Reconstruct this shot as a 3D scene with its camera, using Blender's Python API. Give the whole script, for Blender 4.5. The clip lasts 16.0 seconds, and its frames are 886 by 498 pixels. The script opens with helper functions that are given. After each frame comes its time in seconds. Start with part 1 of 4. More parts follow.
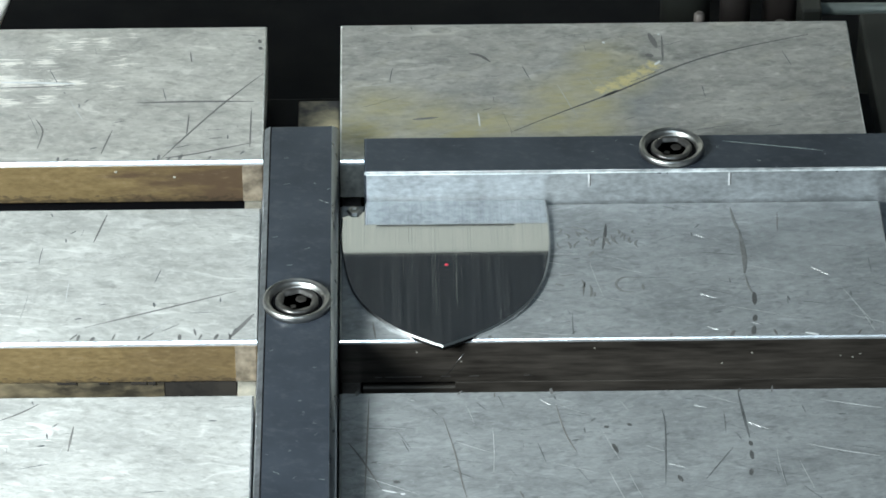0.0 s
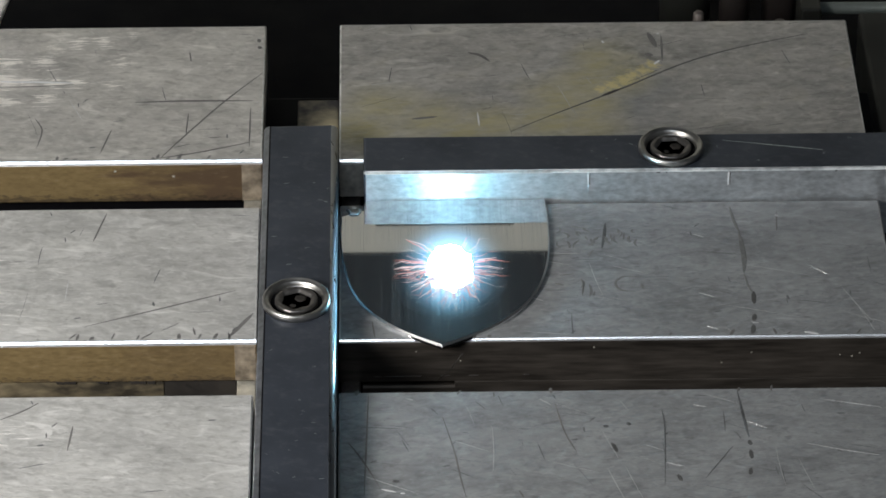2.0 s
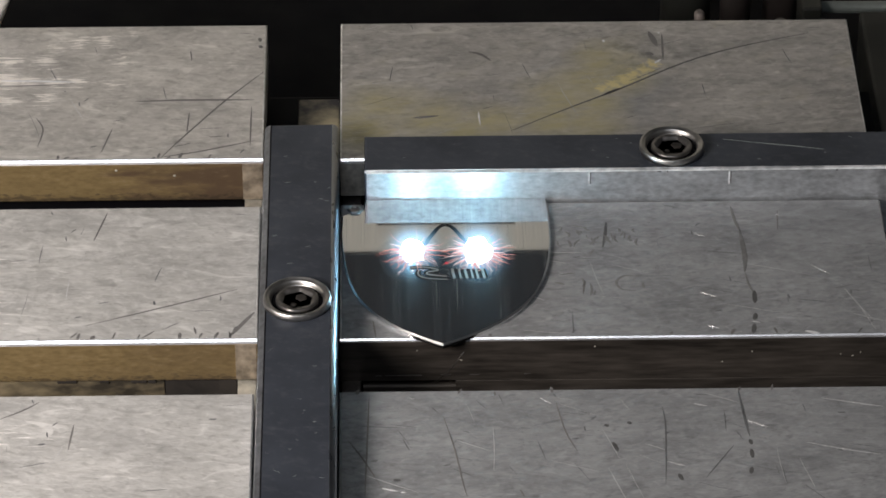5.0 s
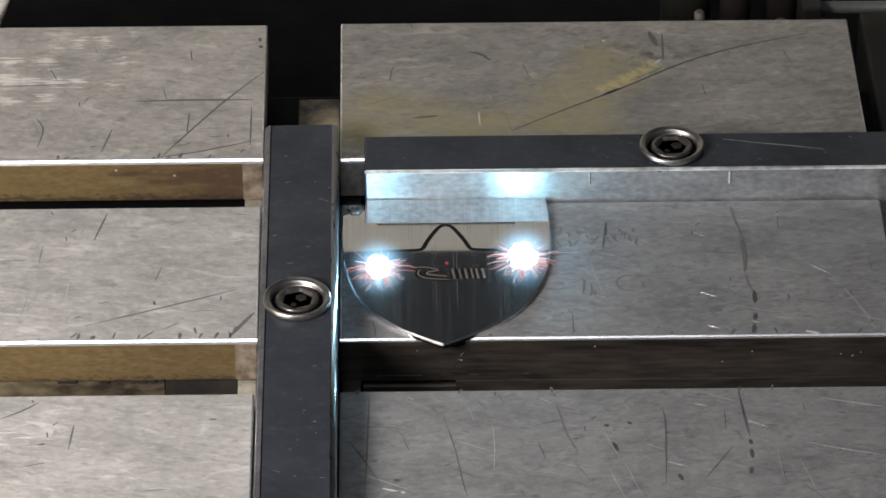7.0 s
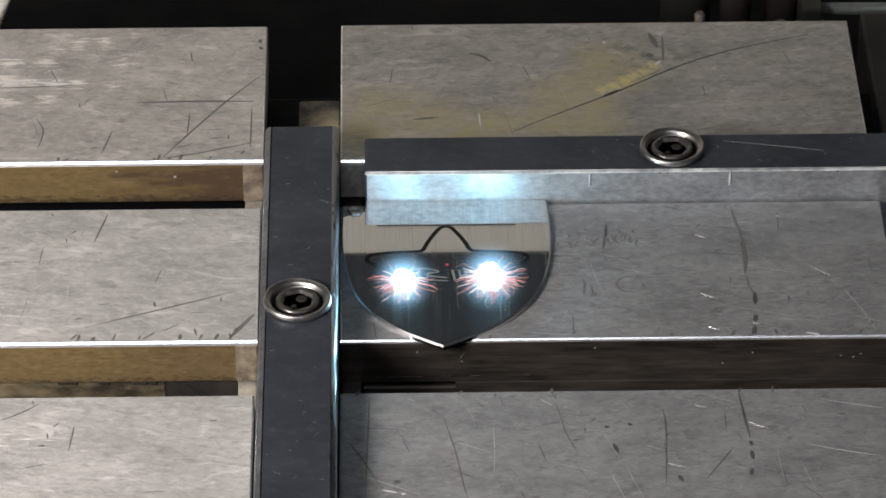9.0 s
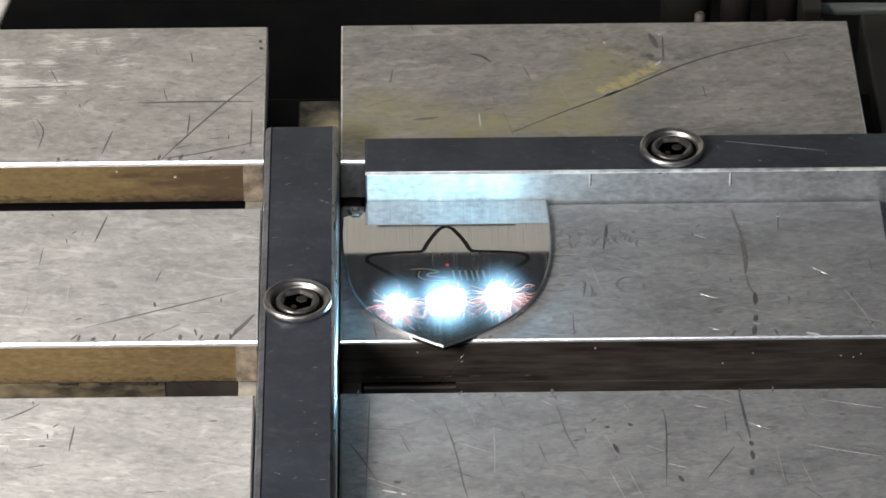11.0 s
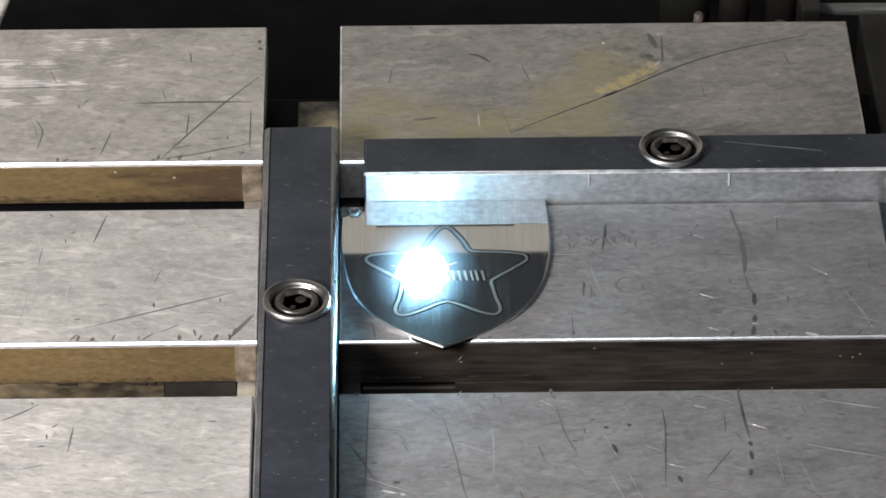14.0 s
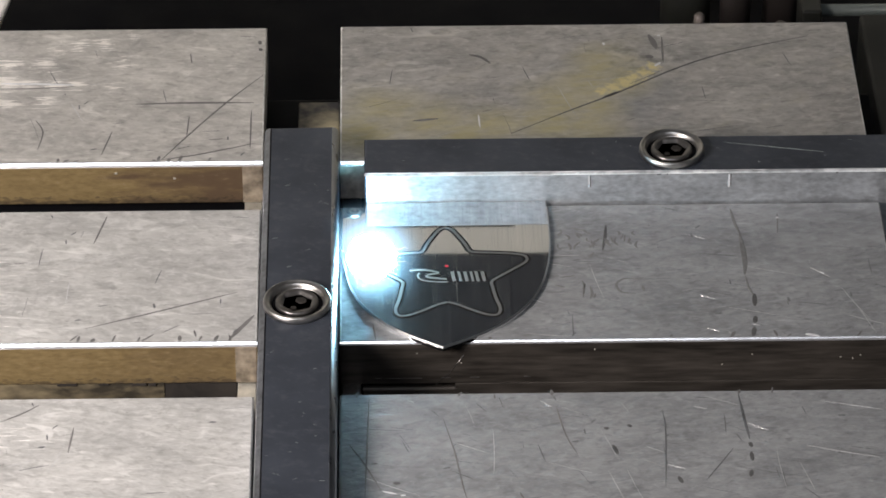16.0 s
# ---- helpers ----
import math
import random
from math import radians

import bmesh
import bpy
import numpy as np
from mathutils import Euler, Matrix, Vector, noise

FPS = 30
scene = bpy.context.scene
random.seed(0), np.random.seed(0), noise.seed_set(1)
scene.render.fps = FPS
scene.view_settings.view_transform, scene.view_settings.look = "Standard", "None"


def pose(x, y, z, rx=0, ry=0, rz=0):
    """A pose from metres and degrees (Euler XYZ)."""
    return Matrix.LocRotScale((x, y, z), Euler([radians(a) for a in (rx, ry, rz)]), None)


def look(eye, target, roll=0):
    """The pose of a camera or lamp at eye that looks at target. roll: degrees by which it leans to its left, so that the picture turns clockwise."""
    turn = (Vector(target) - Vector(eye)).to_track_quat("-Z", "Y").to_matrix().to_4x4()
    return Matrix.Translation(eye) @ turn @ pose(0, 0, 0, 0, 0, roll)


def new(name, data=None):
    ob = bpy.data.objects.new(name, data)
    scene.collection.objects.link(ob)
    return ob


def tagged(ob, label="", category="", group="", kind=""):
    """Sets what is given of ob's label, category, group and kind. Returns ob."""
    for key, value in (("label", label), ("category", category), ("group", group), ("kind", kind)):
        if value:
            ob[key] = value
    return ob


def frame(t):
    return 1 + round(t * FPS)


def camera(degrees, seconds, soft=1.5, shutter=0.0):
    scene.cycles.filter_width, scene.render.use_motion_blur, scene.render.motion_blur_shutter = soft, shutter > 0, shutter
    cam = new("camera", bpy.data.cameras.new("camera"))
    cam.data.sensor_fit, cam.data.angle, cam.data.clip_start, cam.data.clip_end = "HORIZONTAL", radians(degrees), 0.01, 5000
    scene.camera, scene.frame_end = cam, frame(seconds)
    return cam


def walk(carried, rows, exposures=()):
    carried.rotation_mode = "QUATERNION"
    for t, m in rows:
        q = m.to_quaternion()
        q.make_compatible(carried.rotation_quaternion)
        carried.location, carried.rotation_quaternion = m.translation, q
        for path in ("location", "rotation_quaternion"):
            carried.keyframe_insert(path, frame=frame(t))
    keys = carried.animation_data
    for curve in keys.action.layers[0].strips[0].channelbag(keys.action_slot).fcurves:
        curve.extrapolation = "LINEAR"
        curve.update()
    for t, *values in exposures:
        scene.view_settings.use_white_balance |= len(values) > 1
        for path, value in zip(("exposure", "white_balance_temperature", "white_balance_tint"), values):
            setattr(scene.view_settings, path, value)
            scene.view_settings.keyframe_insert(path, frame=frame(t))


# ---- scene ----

MM = 0.001

# ---- camera ----
cam = camera(12.215, 16.0, soft=1.7)
EYE = (-0.01106, -0.69728, 0.50667)
# seconds and the point of the table (mm) at which the lens aims
AIM = [
    (0, 0.00, 0.00), (0.5, 0.03, -0.00), (1, 0.24, 0.05), (1.5, 0.09, 0.05),
    (2, 0.13, -0.24), (2.5, 0.09, -0.31), (3, 0.02, -0.46), (3.5, -0.02, -0.51),
    (4, -0.02, -0.56), (6.5, -0.10, -0.53), (7, -0.07, -0.56), (7.5, -0.25, -0.28),
    (8, -0.23, -0.26), (8.5, -0.25, -0.26), (9, -0.11, -0.05), (11.5, -0.19, 0.13),
    (12, -0.44, 0.32), (12.5, -0.08, -0.03), (13, -0.00, -0.05), (13.5, -0.00, -0.11),
    (14, 0.05, 0.16), (14.5, -0.10, 0.18), (15, -0.06, 0.36), (15.5, -0.04, 0.33),
    (16, -0.02, 0.46),
]

EXPOSURES = [
    (0.0, 0.68, 5550, -4), (0.3, 0.68, 5550, -4), (0.4, 0.68, 5500, 0), (0.5, 0.62, 5400, 2), (1.0, -0.15, 5650, 7), (1.5, -0.3, 5950, 6), (2.5, -0.2, 6300, 10), (4.0, -0.15, 6500, 13),
    (9.0, -0.12, 6480, 13), (11.5, 0.2, 6380, 12), (12.5, 0.2, 6330, 12), (13.0, 0.15, 6380, 13), (16.0, 0.18, 6450, 14),
]
walk(cam, [(t, look(EYE, (x * MM, y * MM, 0), -0.069)) for t, x, y in AIM], EXPOSURES)

# ---- world and lamps ----
world = bpy.data.worlds.new("world")
scene.world = world
world.use_nodes = True
world.node_tree.nodes["Background"].inputs[0].default_value = (0.5, 0.55, 0.6, 1)
world.node_tree.nodes["Background"].inputs[1].default_value = 0.02


def area_lamp(name, eye, target, size, watts, colour):
    data = bpy.data.lights.new(name, "AREA")
    data.shape, data.size, data.energy, data.color = "SQUARE", size, watts, colour
    ob = new(name, data)
    ob.matrix_world = look(eye, target)
    return ob


area_lamp("work_lamp", (-0.235, -0.215, 0.178), (-0.04, -0.02, 0), 0.11, 1.95, (1.0, 0.93, 0.87))
area_lamp("ceiling_panel", (-0.25, -1.45, 1.95), (0, 0, 0), 0.6, 8, (0.86, 0.92, 1.0))


# ---- materials ----
def shader(name):
    m = bpy.data.materials.new(name)
    m.use_nodes = True
    return m, m.node_tree, m.node_tree.nodes["Principled BSDF"]


def node(nt, kind, **given):
    n = nt.nodes.new(kind)
    for key, value in given.items():
        n.inputs[key.replace("_", " ")].default_value = value
    return n


def place(nt, scale, turn=0.0, shift=(0, 0, 0)):
    """Object coordinates in millimetres, turned about z and stretched."""
    c = nt.nodes.new("ShaderNodeTexCoord")
    r = node(nt, "ShaderNodeMapping", Rotation=(0, 0, radians(turn)), Location=shift, Scale=(1000, 1000, 1000))
    s = node(nt, "ShaderNodeMapping", Scale=scale)
    nt.links.new(c.outputs["Object"], r.inputs[0])
    nt.links.new(r.outputs[0], s.inputs[0])
    return s.outputs[0]


def grain(nt, scale, turn=0.0, shift=(0, 0, 0), detail=3.0, rough=0.55, warp=0.0):
    n = node(nt, "ShaderNodeTexNoise", Scale=1.0, Detail=detail, Roughness=rough, Distortion=warp)
    nt.links.new(place(nt, scale, turn, shift), n.inputs["Vector"])
    return n.outputs["Fac"]


def spread(nt, value, a, b, c=0.0, d=1.0):
    n = nt.nodes.new("ShaderNodeMapRange")
    for k, q in zip((1, 2, 3, 4), (a, b, c, d)):
        n.inputs[k].default_value = q
    nt.links.new(value, n.inputs[0])
    return n.outputs[0]


def sums(nt, kind, a, b):
    n = nt.nodes.new("ShaderNodeMath")
    n.operation = kind
    for k, q in ((0, a), (1, b)):
        if isinstance(q, (int, float)):
            n.inputs[k].default_value = q
        else:
            nt.links.new(q, n.inputs[k])
    return n.outputs[0]


def blend(nt, fac, a, b):
    n = nt.nodes.new("ShaderNodeMix")
    n.data_type = "RGBA"
    if isinstance(fac, (int, float)):
        n.inputs[0].default_value = fac
    else:
        nt.links.new(fac, n.inputs[0])
    for k, q in ((6, a), (7, b)):
        if isinstance(q, tuple):
            n.inputs[k].default_value = (*q, 1)
        else:
            nt.links.new(q, n.inputs[k])
    return n.outputs[2]


def relief(nt, bsdf, value, height_mm, strength=1.0):
    n = node(nt, "ShaderNodeBump", Strength=strength, Distance=height_mm * MM)
    nt.links.new(value, n.inputs["Height"])
    nt.links.new(n.outputs[0], bsdf.inputs["Normal"])


def near(nt, x, y, radius):
    """1 at a spot of the table (mm), falling to 0 at the radius."""
    d = nt.nodes.new("ShaderNodeVectorMath")
    d.operation = "DISTANCE"
    c = nt.nodes.new("ShaderNodeTexCoord")
    nt.links.new(c.outputs["Object"], d.inputs[0])
    d.inputs[1].default_value = (x * MM, y * MM, 0)
    return spread(nt, d.outputs["Value"], radius * MM, 0.0)


def aluminium(name, turn, shift, light=1.0, fleck=(0.26, 0.8), stains=(), metal=0.8, gloss=(0.58, 0.33), tint=(1.0, 1.0, 1.0), shy=0.0, hairy=1.0, rub_glints=()):
    m, nt, b = shader(name)
    cloud = grain(nt, (0.05, 0.09, 0.05), 0, shift, 5)
    rub = grain(nt, (*fleck, 0.5), turn, shift, 4, 0.55, 0.8)
    flake = grain(nt, (fleck[0] * 0.42, fleck[1] * 0.62, 0.5), turn + 5, (shift[1], shift[0], 4), 3, 0.5, 1.0)
    dent = grain(nt, (0.16, 0.38, 0.3), turn - 8, (shift[0], 40, 9), 3, 0.55, 0.5)
    hair = grain(nt, (0.035, 4.0, 0.5), turn + 24, shift, 2)
    hair2 = grain(nt, (0.03, 3.2, 0.5), turn - 62, shift, 2)
    speck = grain(nt, (0.9, 1.6, 1.0), turn, shift, 3)
    mottle = grain(nt, (0.50, 0.85, 0.6), turn + 2, (shift[0], 17, 3), 2, 0.5, 0.6)
    col = blend(nt, spread(nt, cloud, 0.3, 0.7), (0.38, 0.385, 0.385), (0.58, 0.585, 0.58))
    col = blend(nt, spread(nt, mottle, 0.54, 0.70, 0.0, 0.34), col, (0.74, 0.745, 0.75))
    col = blend(nt, spread(nt, mottle, 0.44, 0.30, 0.0, 0.36), col, (0.24, 0.24, 0.235))
    col = blend(nt, spread(nt, rub, 0.50, 0.70, 0.0, 0.34), col, (0.74, 0.745, 0.75))
    col = blend(nt, spread(nt, rub, 0.44, 0.28, 0.0, 0.34), col, (0.26, 0.26, 0.25))
    col = blend(nt, sums(nt, "MULTIPLY", spread(nt, flake, 0.59 + shy, 0.68 + shy, 0.0, 0.5), spread(nt, cloud, 0.42, 0.58, 0.25, 1.0)), col, (0.86, 0.865, 0.87))
    col = blend(nt, spread(nt, dent, 0.37, 0.30, 0.0, 0.42), col, (0.24, 0.24, 0.24))
    col = blend(nt, spread(nt, hair, 0.67, 0.75, 0.0, 0.45 * hairy), col, (0.78, 0.785, 0.79))
    col = blend(nt, spread(nt, hair2, 0.68, 0.75, 0.0, 0.35 * hairy), col, (0.22, 0.22, 0.22))
    col = blend(nt, spread(nt, speck, 0.68, 0.76, 0.0, 0.65), col, (0.14, 0.135, 0.12))
    rough = spread(nt, rub, 0.3, 0.7, *gloss)
    # Rubbed streaks; the near-white colour stands in for their specular glint.
    if rub_glints:
        zone = None
        for x, y, r, k in rub_glints:
            q = sums(nt, "MULTIPLY", near(nt, x, y, r), k)
            zone = q if zone is None else sums(nt, "MAXIMUM", zone, q)
        streak = grain(nt, (0.13, 1.25, 0.5), turn - 4, (12, 5, 0), 5, 0.65, 0.9)
        worn = spread(nt, sums(nt, "ADD", streak, sums(nt, "MULTIPLY", zone, 0.35)), 0.69, 0.80)
        col = blend(nt, sums(nt, "MULTIPLY", worn, 0.85), col, (0.97, 0.97, 0.97))
    gain = nt.nodes.new("ShaderNodeVectorMath")
    gain.operation = "MULTIPLY"
    gain.inputs[1].default_value = [light * q for q in tint]
    nt.links.new(col, gain.inputs[0])
    col = gain.outputs[0]
    if stains:
        mask = None
        for x, y, r in stains:
            q = near(nt, x, y, r)
            mask = q if mask is None else sums(nt, "MAXIMUM", mask, q)
        ragged = grain(nt, (0.07, 0.12, 0.1), -25, (7, 3, 0), 5, 0.6)
        mask = spread(nt, sums(nt, "ADD", sums(nt, "MULTIPLY", mask, 1.0), ragged), 0.55, 1.35)
        patchy = spread(nt, grain(nt, (0.16, 0.42, 0.2), -12, (1, 6, 0), 5, 0.65), 0.32, 0.62, 0.45, 0.9)
        col = blend(nt, sums(nt, "MULTIPLY", mask, patchy), col, (0.59, 0.545, 0.33))
        cool = sums(nt, "MULTIPLY", near(nt, 46, 54, 13), spread(nt, ragged, 0.35, 0.6))
        col = blend(nt, sums(nt, "MULTIPLY", cool, 0.7), col, (0.29, 0.31, 0.34))
        trail = None
        for x, y, r in ((47.6, 68.4, 3.0), (45.6, 66.2, 4.0), (43.2, 64.0, 4.4), (41.0, 62.2, 4.4), (38.6, 60.4, 4.0), (36.2, 58.8, 3.0)):
            q = near(nt, x, y, r)
            trail = q if trail is None else sums(nt, "MAXIMUM", trail, q)
        dust = spread(nt, sums(nt, "ADD", trail, sums(nt, "MULTIPLY", grain(nt, (0.55, 0.8, 0.9), 20, (3, 0, 0), 6, 0.7), 2.4)), 1.52, 2.0)
        col = blend(nt, sums(nt, "MULTIPLY", dust, 0.85), col, (0.86, 0.77, 0.42))
        smut = sums(nt, "MULTIPLY", near(nt, 47, 72, 14), spread(nt, grain(nt, (0.3, 0.3, 0.3), 0, (9, 0, 0), 4), 0.48, 0.66))
        col = blend(nt, sums(nt, "MULTIPLY", smut, 0.7), col, (0.16, 0.16, 0.14))
    nt.links.new(col, b.inputs["Base Color"])
    nt.links.new(rough, b.inputs["Roughness"])
    b.inputs["Metallic"].default_value = metal
    relief(nt, b, sums(nt, "ADD", sums(nt, "ADD", sums(nt, "ADD", sums(nt, "MULTIPLY", rub, 0.22), sums(nt, "MULTIPLY", mottle, 0.7)), sums(nt, "ADD", sums(nt, "MULTIPLY", flake, 1.6), sums(nt, "MULTIPLY", dent, 1.4))), sums(nt, "MULTIPLY", sums(nt, "ADD", hair, hair2), 0.22 * hairy)), 0.20, 0.8)
    return m


def plain(name, colour, rough, metal=0.0, change=0.25, size=0.5, bump=0.02, tint=None, stretch=(1, 1, 1)):
    m, nt, b = shader(name)
    a = grain(nt, tuple(size * q for q in stretch), 0, (0, 0, 0), 5)
    c = grain(nt, tuple(size * 0.12 * q for q in stretch), 0, (5, 5, 0), 4)
    dark = tuple(q * (1 - change) for q in colour)
    light = tint or tuple(min(1, q * (1 + change)) for q in colour)
    col = blend(nt, spread(nt, sums(nt, "ADD", a, c), 0.7, 1.3), dark, light)
    nt.links.new(col, b.inputs["Base Color"])
    nt.links.new(spread(nt, a, 0.3, 0.7, rough * 0.85, min(1, rough * 1.15)), b.inputs["Roughness"])
    b.inputs["Metallic"].default_value = metal
    relief(nt, b, a, bump, 0.5)
    return m


def tarnished(name, red):
    """Slot wall: golden tarnish, redder (by red) towards the slot's end, with grime along its foot."""
    m, nt, b = shader(name)
    smear = grain(nt, (0.10, 0.3, 0.45), 0, (0, 0, 0), 5, 0.6)
    fine = grain(nt, (0.5, 1.0, 1.3), 0, (3, 1, 0), 4, 0.6)
    c = nt.nodes.new("ShaderNodeTexCoord")
    xyz = nt.nodes.new("ShaderNodeSeparateXYZ")
    nt.links.new(c.outputs["Object"], xyz.inputs[0])
    along = sums(nt, "ADD", spread(nt, xyz.outputs[0], -0.080, -0.050), sums(nt, "MULTIPLY", sums(nt, "SUBTRACT", smear, 0.5), 2.2))
    col = blend(nt, spread(nt, fine, 0.3, 0.7), (0.29, 0.21, 0.098), (0.41, 0.303, 0.145))
    col = blend(nt, spread(nt, along, 0.3, 0.95, 0.0, red), col, (0.15, 0.098, 0.07))
    col = blend(nt, spread(nt, fine, 0.62, 0.76, 0.0, 0.35), col, (0.50, 0.40, 0.28))
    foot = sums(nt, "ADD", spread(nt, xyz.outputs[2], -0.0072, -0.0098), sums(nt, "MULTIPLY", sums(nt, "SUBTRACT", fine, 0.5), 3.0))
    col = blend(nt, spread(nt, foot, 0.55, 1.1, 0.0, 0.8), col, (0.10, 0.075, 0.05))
    nt.links.new(col, b.inputs["Base Color"])
    nt.links.new(spread(nt, fine, 0.3, 0.7, 0.30, 0.46), b.inputs["Roughness"])
    b.inputs["Metallic"].default_value = 0.6
    relief(nt, b, fine, 0.06, 0.5)
    return m


def dusted():
    """Drifts of yellow metal dust; the black around them stands in for shade."""
    m, nt, b = shader("dusted_shaded_block")
    drift = sums(nt, "ADD", sums(nt, "MAXIMUM", near(nt, -22.5, 56, 11), near(nt, -24, 66, 7)), sums(nt, "MULTIPLY", grain(nt, (0.2, 0.25, 0.3), 0, (4, 2, 0), 5, 0.6), 0.5))
    nt.links.new(blend(nt, spread(nt, drift, 0.2, 0.8), (0.012, 0.012, 0.013), (0.42, 0.37, 0.23)), b.inputs["Base Color"])
    b.inputs["Roughness"].default_value = 0.75
    relief(nt, b, drift, 0.2, 0.5)
    return m


def black_steel():
    m, nt, b = shader("black_oxide_steel")
    cloud = grain(nt, (0.06, 0.06, 0.06), 0, (2, 8, 0), 5)
    rub = grain(nt, (0.35, 0.55, 0.5), 12, (0, 0, 0), 5, 0.65)
    nick = grain(nt, (0.5, 1.1, 0.5), 0, (4, 1, 0), 2)
    col = blend(nt, spread(nt, cloud, 0.3, 0.7), (0.030, 0.036, 0.048), (0.056, 0.065, 0.083))
    col = blend(nt, spread(nt, rub, 0.5, 0.8, 0.0, 0.4), col, (0.13, 0.138, 0.152))
    col = blend(nt, spread(nt, nick, 0.76, 0.80, 0.0, 0.8), col, (0.5, 0.52, 0.55))
    nt.links.new(col, b.inputs["Base Color"])
    b.inputs["Metallic"].default_value = 0.35
    nt.links.new(spread(nt, cloud, 0.3, 0.7, 0.5, 0.38), b.inputs["Roughness"])
    relief(nt, b, grain(nt, (2.0, 2.0, 2.0)), 0.02, 0.5)
    return m


def polished_steel():
    m, nt, b = shader("brushed_mirror_steel")
    fine = grain(nt, (3.2, 0.02, 1.0), 0, (0, 0, 0), 3)
    wide = grain(nt, (1.7, 0.014, 1.0), 0, (6, 0, 0), 3)
    line = spread(nt, fine, 0.60, 0.74)
    nt.links.new(blend(nt, spread(nt, wide, 0.35, 0.7), (0.62, 0.62, 0.62), (0.78, 0.78, 0.77)), b.inputs["Base Color"])
    b.inputs["Metallic"].default_value = 1.0
    nt.links.new(sums(nt, "ADD", sums(nt, "MULTIPLY", line, 0.2), 0.02), b.inputs["Roughness"])
    soft = node(nt, "ShaderNodeBsdfAnisotropic", Color=(0.7, 0.7, 0.7, 1), Roughness=0.5)
    mix = nt.nodes.new("ShaderNodeMixShader")
    group = spread(nt, grain(nt, (0.22, 0.006, 1.0), 0, (9, 0, 0), 2), 0.35, 0.65, 0.25, 1.0)
    nt.links.new(sums(nt, "ADD", sums(nt, "MULTIPLY", spread(nt, sums(nt, "ADD", fine, wide), 0.92, 1.34, 0.0, 0.24), group), 0.032), mix.inputs[0])
    nt.links.new(b.outputs[0], mix.inputs[1])
    nt.links.new(soft.outputs[0], mix.inputs[2])
    nt.links.new(mix.outputs[0], nt.nodes["Material Output"].inputs[0])
    return m


def glow(name, colour, strength, sampled=True):
    m = bpy.data.materials.new(name)
    m.use_nodes = True
    nt = m.node_tree
    nt.nodes.remove(nt.nodes["Principled BSDF"])
    e = node(nt, "ShaderNodeEmission", Color=(*colour, 1), Strength=strength)
    nt.links.new(e.outputs[0], nt.nodes["Material Output"].inputs[0])
    if not sampled:
        m.cycles.emission_sampling = "NONE"
    return m


def glare_halo(name, colour, strength, radius):
    """Imitated lens glare: it adds its light to what lies behind it, and thins out with the distance from the core."""
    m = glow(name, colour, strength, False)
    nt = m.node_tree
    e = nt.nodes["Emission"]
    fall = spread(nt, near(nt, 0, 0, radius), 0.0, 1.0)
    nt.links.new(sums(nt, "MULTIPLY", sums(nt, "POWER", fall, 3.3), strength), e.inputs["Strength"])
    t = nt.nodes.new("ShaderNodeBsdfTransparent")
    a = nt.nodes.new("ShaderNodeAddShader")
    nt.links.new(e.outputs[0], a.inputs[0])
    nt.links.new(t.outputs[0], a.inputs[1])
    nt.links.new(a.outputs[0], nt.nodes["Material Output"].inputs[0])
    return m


ALU_LEFT = aluminium("milled_aluminium_left", 4, (30, 0, 0), 1.12, (0.24, 0.40), metal=0.45, tint=(1.02, 1.0, 0.965), hairy=0.15, shy=-0.02,
                     rub_glints=((-92, -2, 16, 0.4), (-90, -22, 14, 0.45), (-88, -62, 18, 0.45)))
# Left aluminium made darker and warmer, with the lamp's falloff in its colour.
ALU_DIMMED = aluminium("dimmed_warm_aluminium", 2, (55, 9, 0), 1.0, (0.24, 0.42), metal=0.45, tint=(1.04, 1.0, 0.94), hairy=0.15,
                        rub_glints=((-95, 64.2, 6, 1.0), (-90, 64.0, 5, 1.0), (-85, 63.7, 5, 1.0), (-80, 63.5, 5, 0.9), (-73, 63, 6, 0.7), (-85, 76.5, 6, 0.8), (-80, 78.5, 5, 0.9), (-74, 80.5, 5, 0.9),
                              (-68, 82.3, 4, 0.8), (-95, 71, 8, 0.8), (-87, 72, 6, 0.9), (-95, 57, 8, 0.8), (-86, 57, 6, 0.8), (-70, 71, 8, 0.6)))
ALU_RIGHT = aluminium("milled_aluminium_right", -7, (0, 60, 0), 0.73, (0.20, 0.36), tint=(0.98, 1.0, 1.02), shy=0.05, gloss=(0.78, 0.60), metal=0.65, hairy=0.25)
ALU_STAINED = aluminium("stained_aluminium", -4, (80, 20, 0), 1.01, (0.22, 0.45),
                        tint=(1.035, 1.0, 0.965), shy=0.02, gloss=(0.66, 0.44), hairy=0.2, stains=((41, 62, 9), (36, 70, 11), (33, 61, 12), (27, 55, 13), (24, 47, 12), (33, 46, 11), (35, 53, 9), (12, 46, 11), (-2, 48, 12), (-12, 53, 13), (-17, 45, 12), (5, 42, 11)))
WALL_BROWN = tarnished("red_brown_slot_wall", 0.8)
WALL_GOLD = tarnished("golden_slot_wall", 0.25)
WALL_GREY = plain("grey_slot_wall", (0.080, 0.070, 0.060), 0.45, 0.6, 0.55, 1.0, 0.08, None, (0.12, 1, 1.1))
# Pale colour stands in for light the bars keep off the far right wall.
WALL_LIFTED = plain("lifted_slot_wall", (0.58, 0.56, 0.50), 0.55, 0.1, 0.5, 0.5, 0.08)
CUT_EDGE = plain("bright_cut_edge", (0.94, 0.94, 0.94), 0.24, 0.85, 0.10, 0.4, 0.02)
WORN_END = plain("worn_plate_end", (0.66, 0.66, 0.64), 0.4, 0.6, 0.45, 0.5, 0.05)
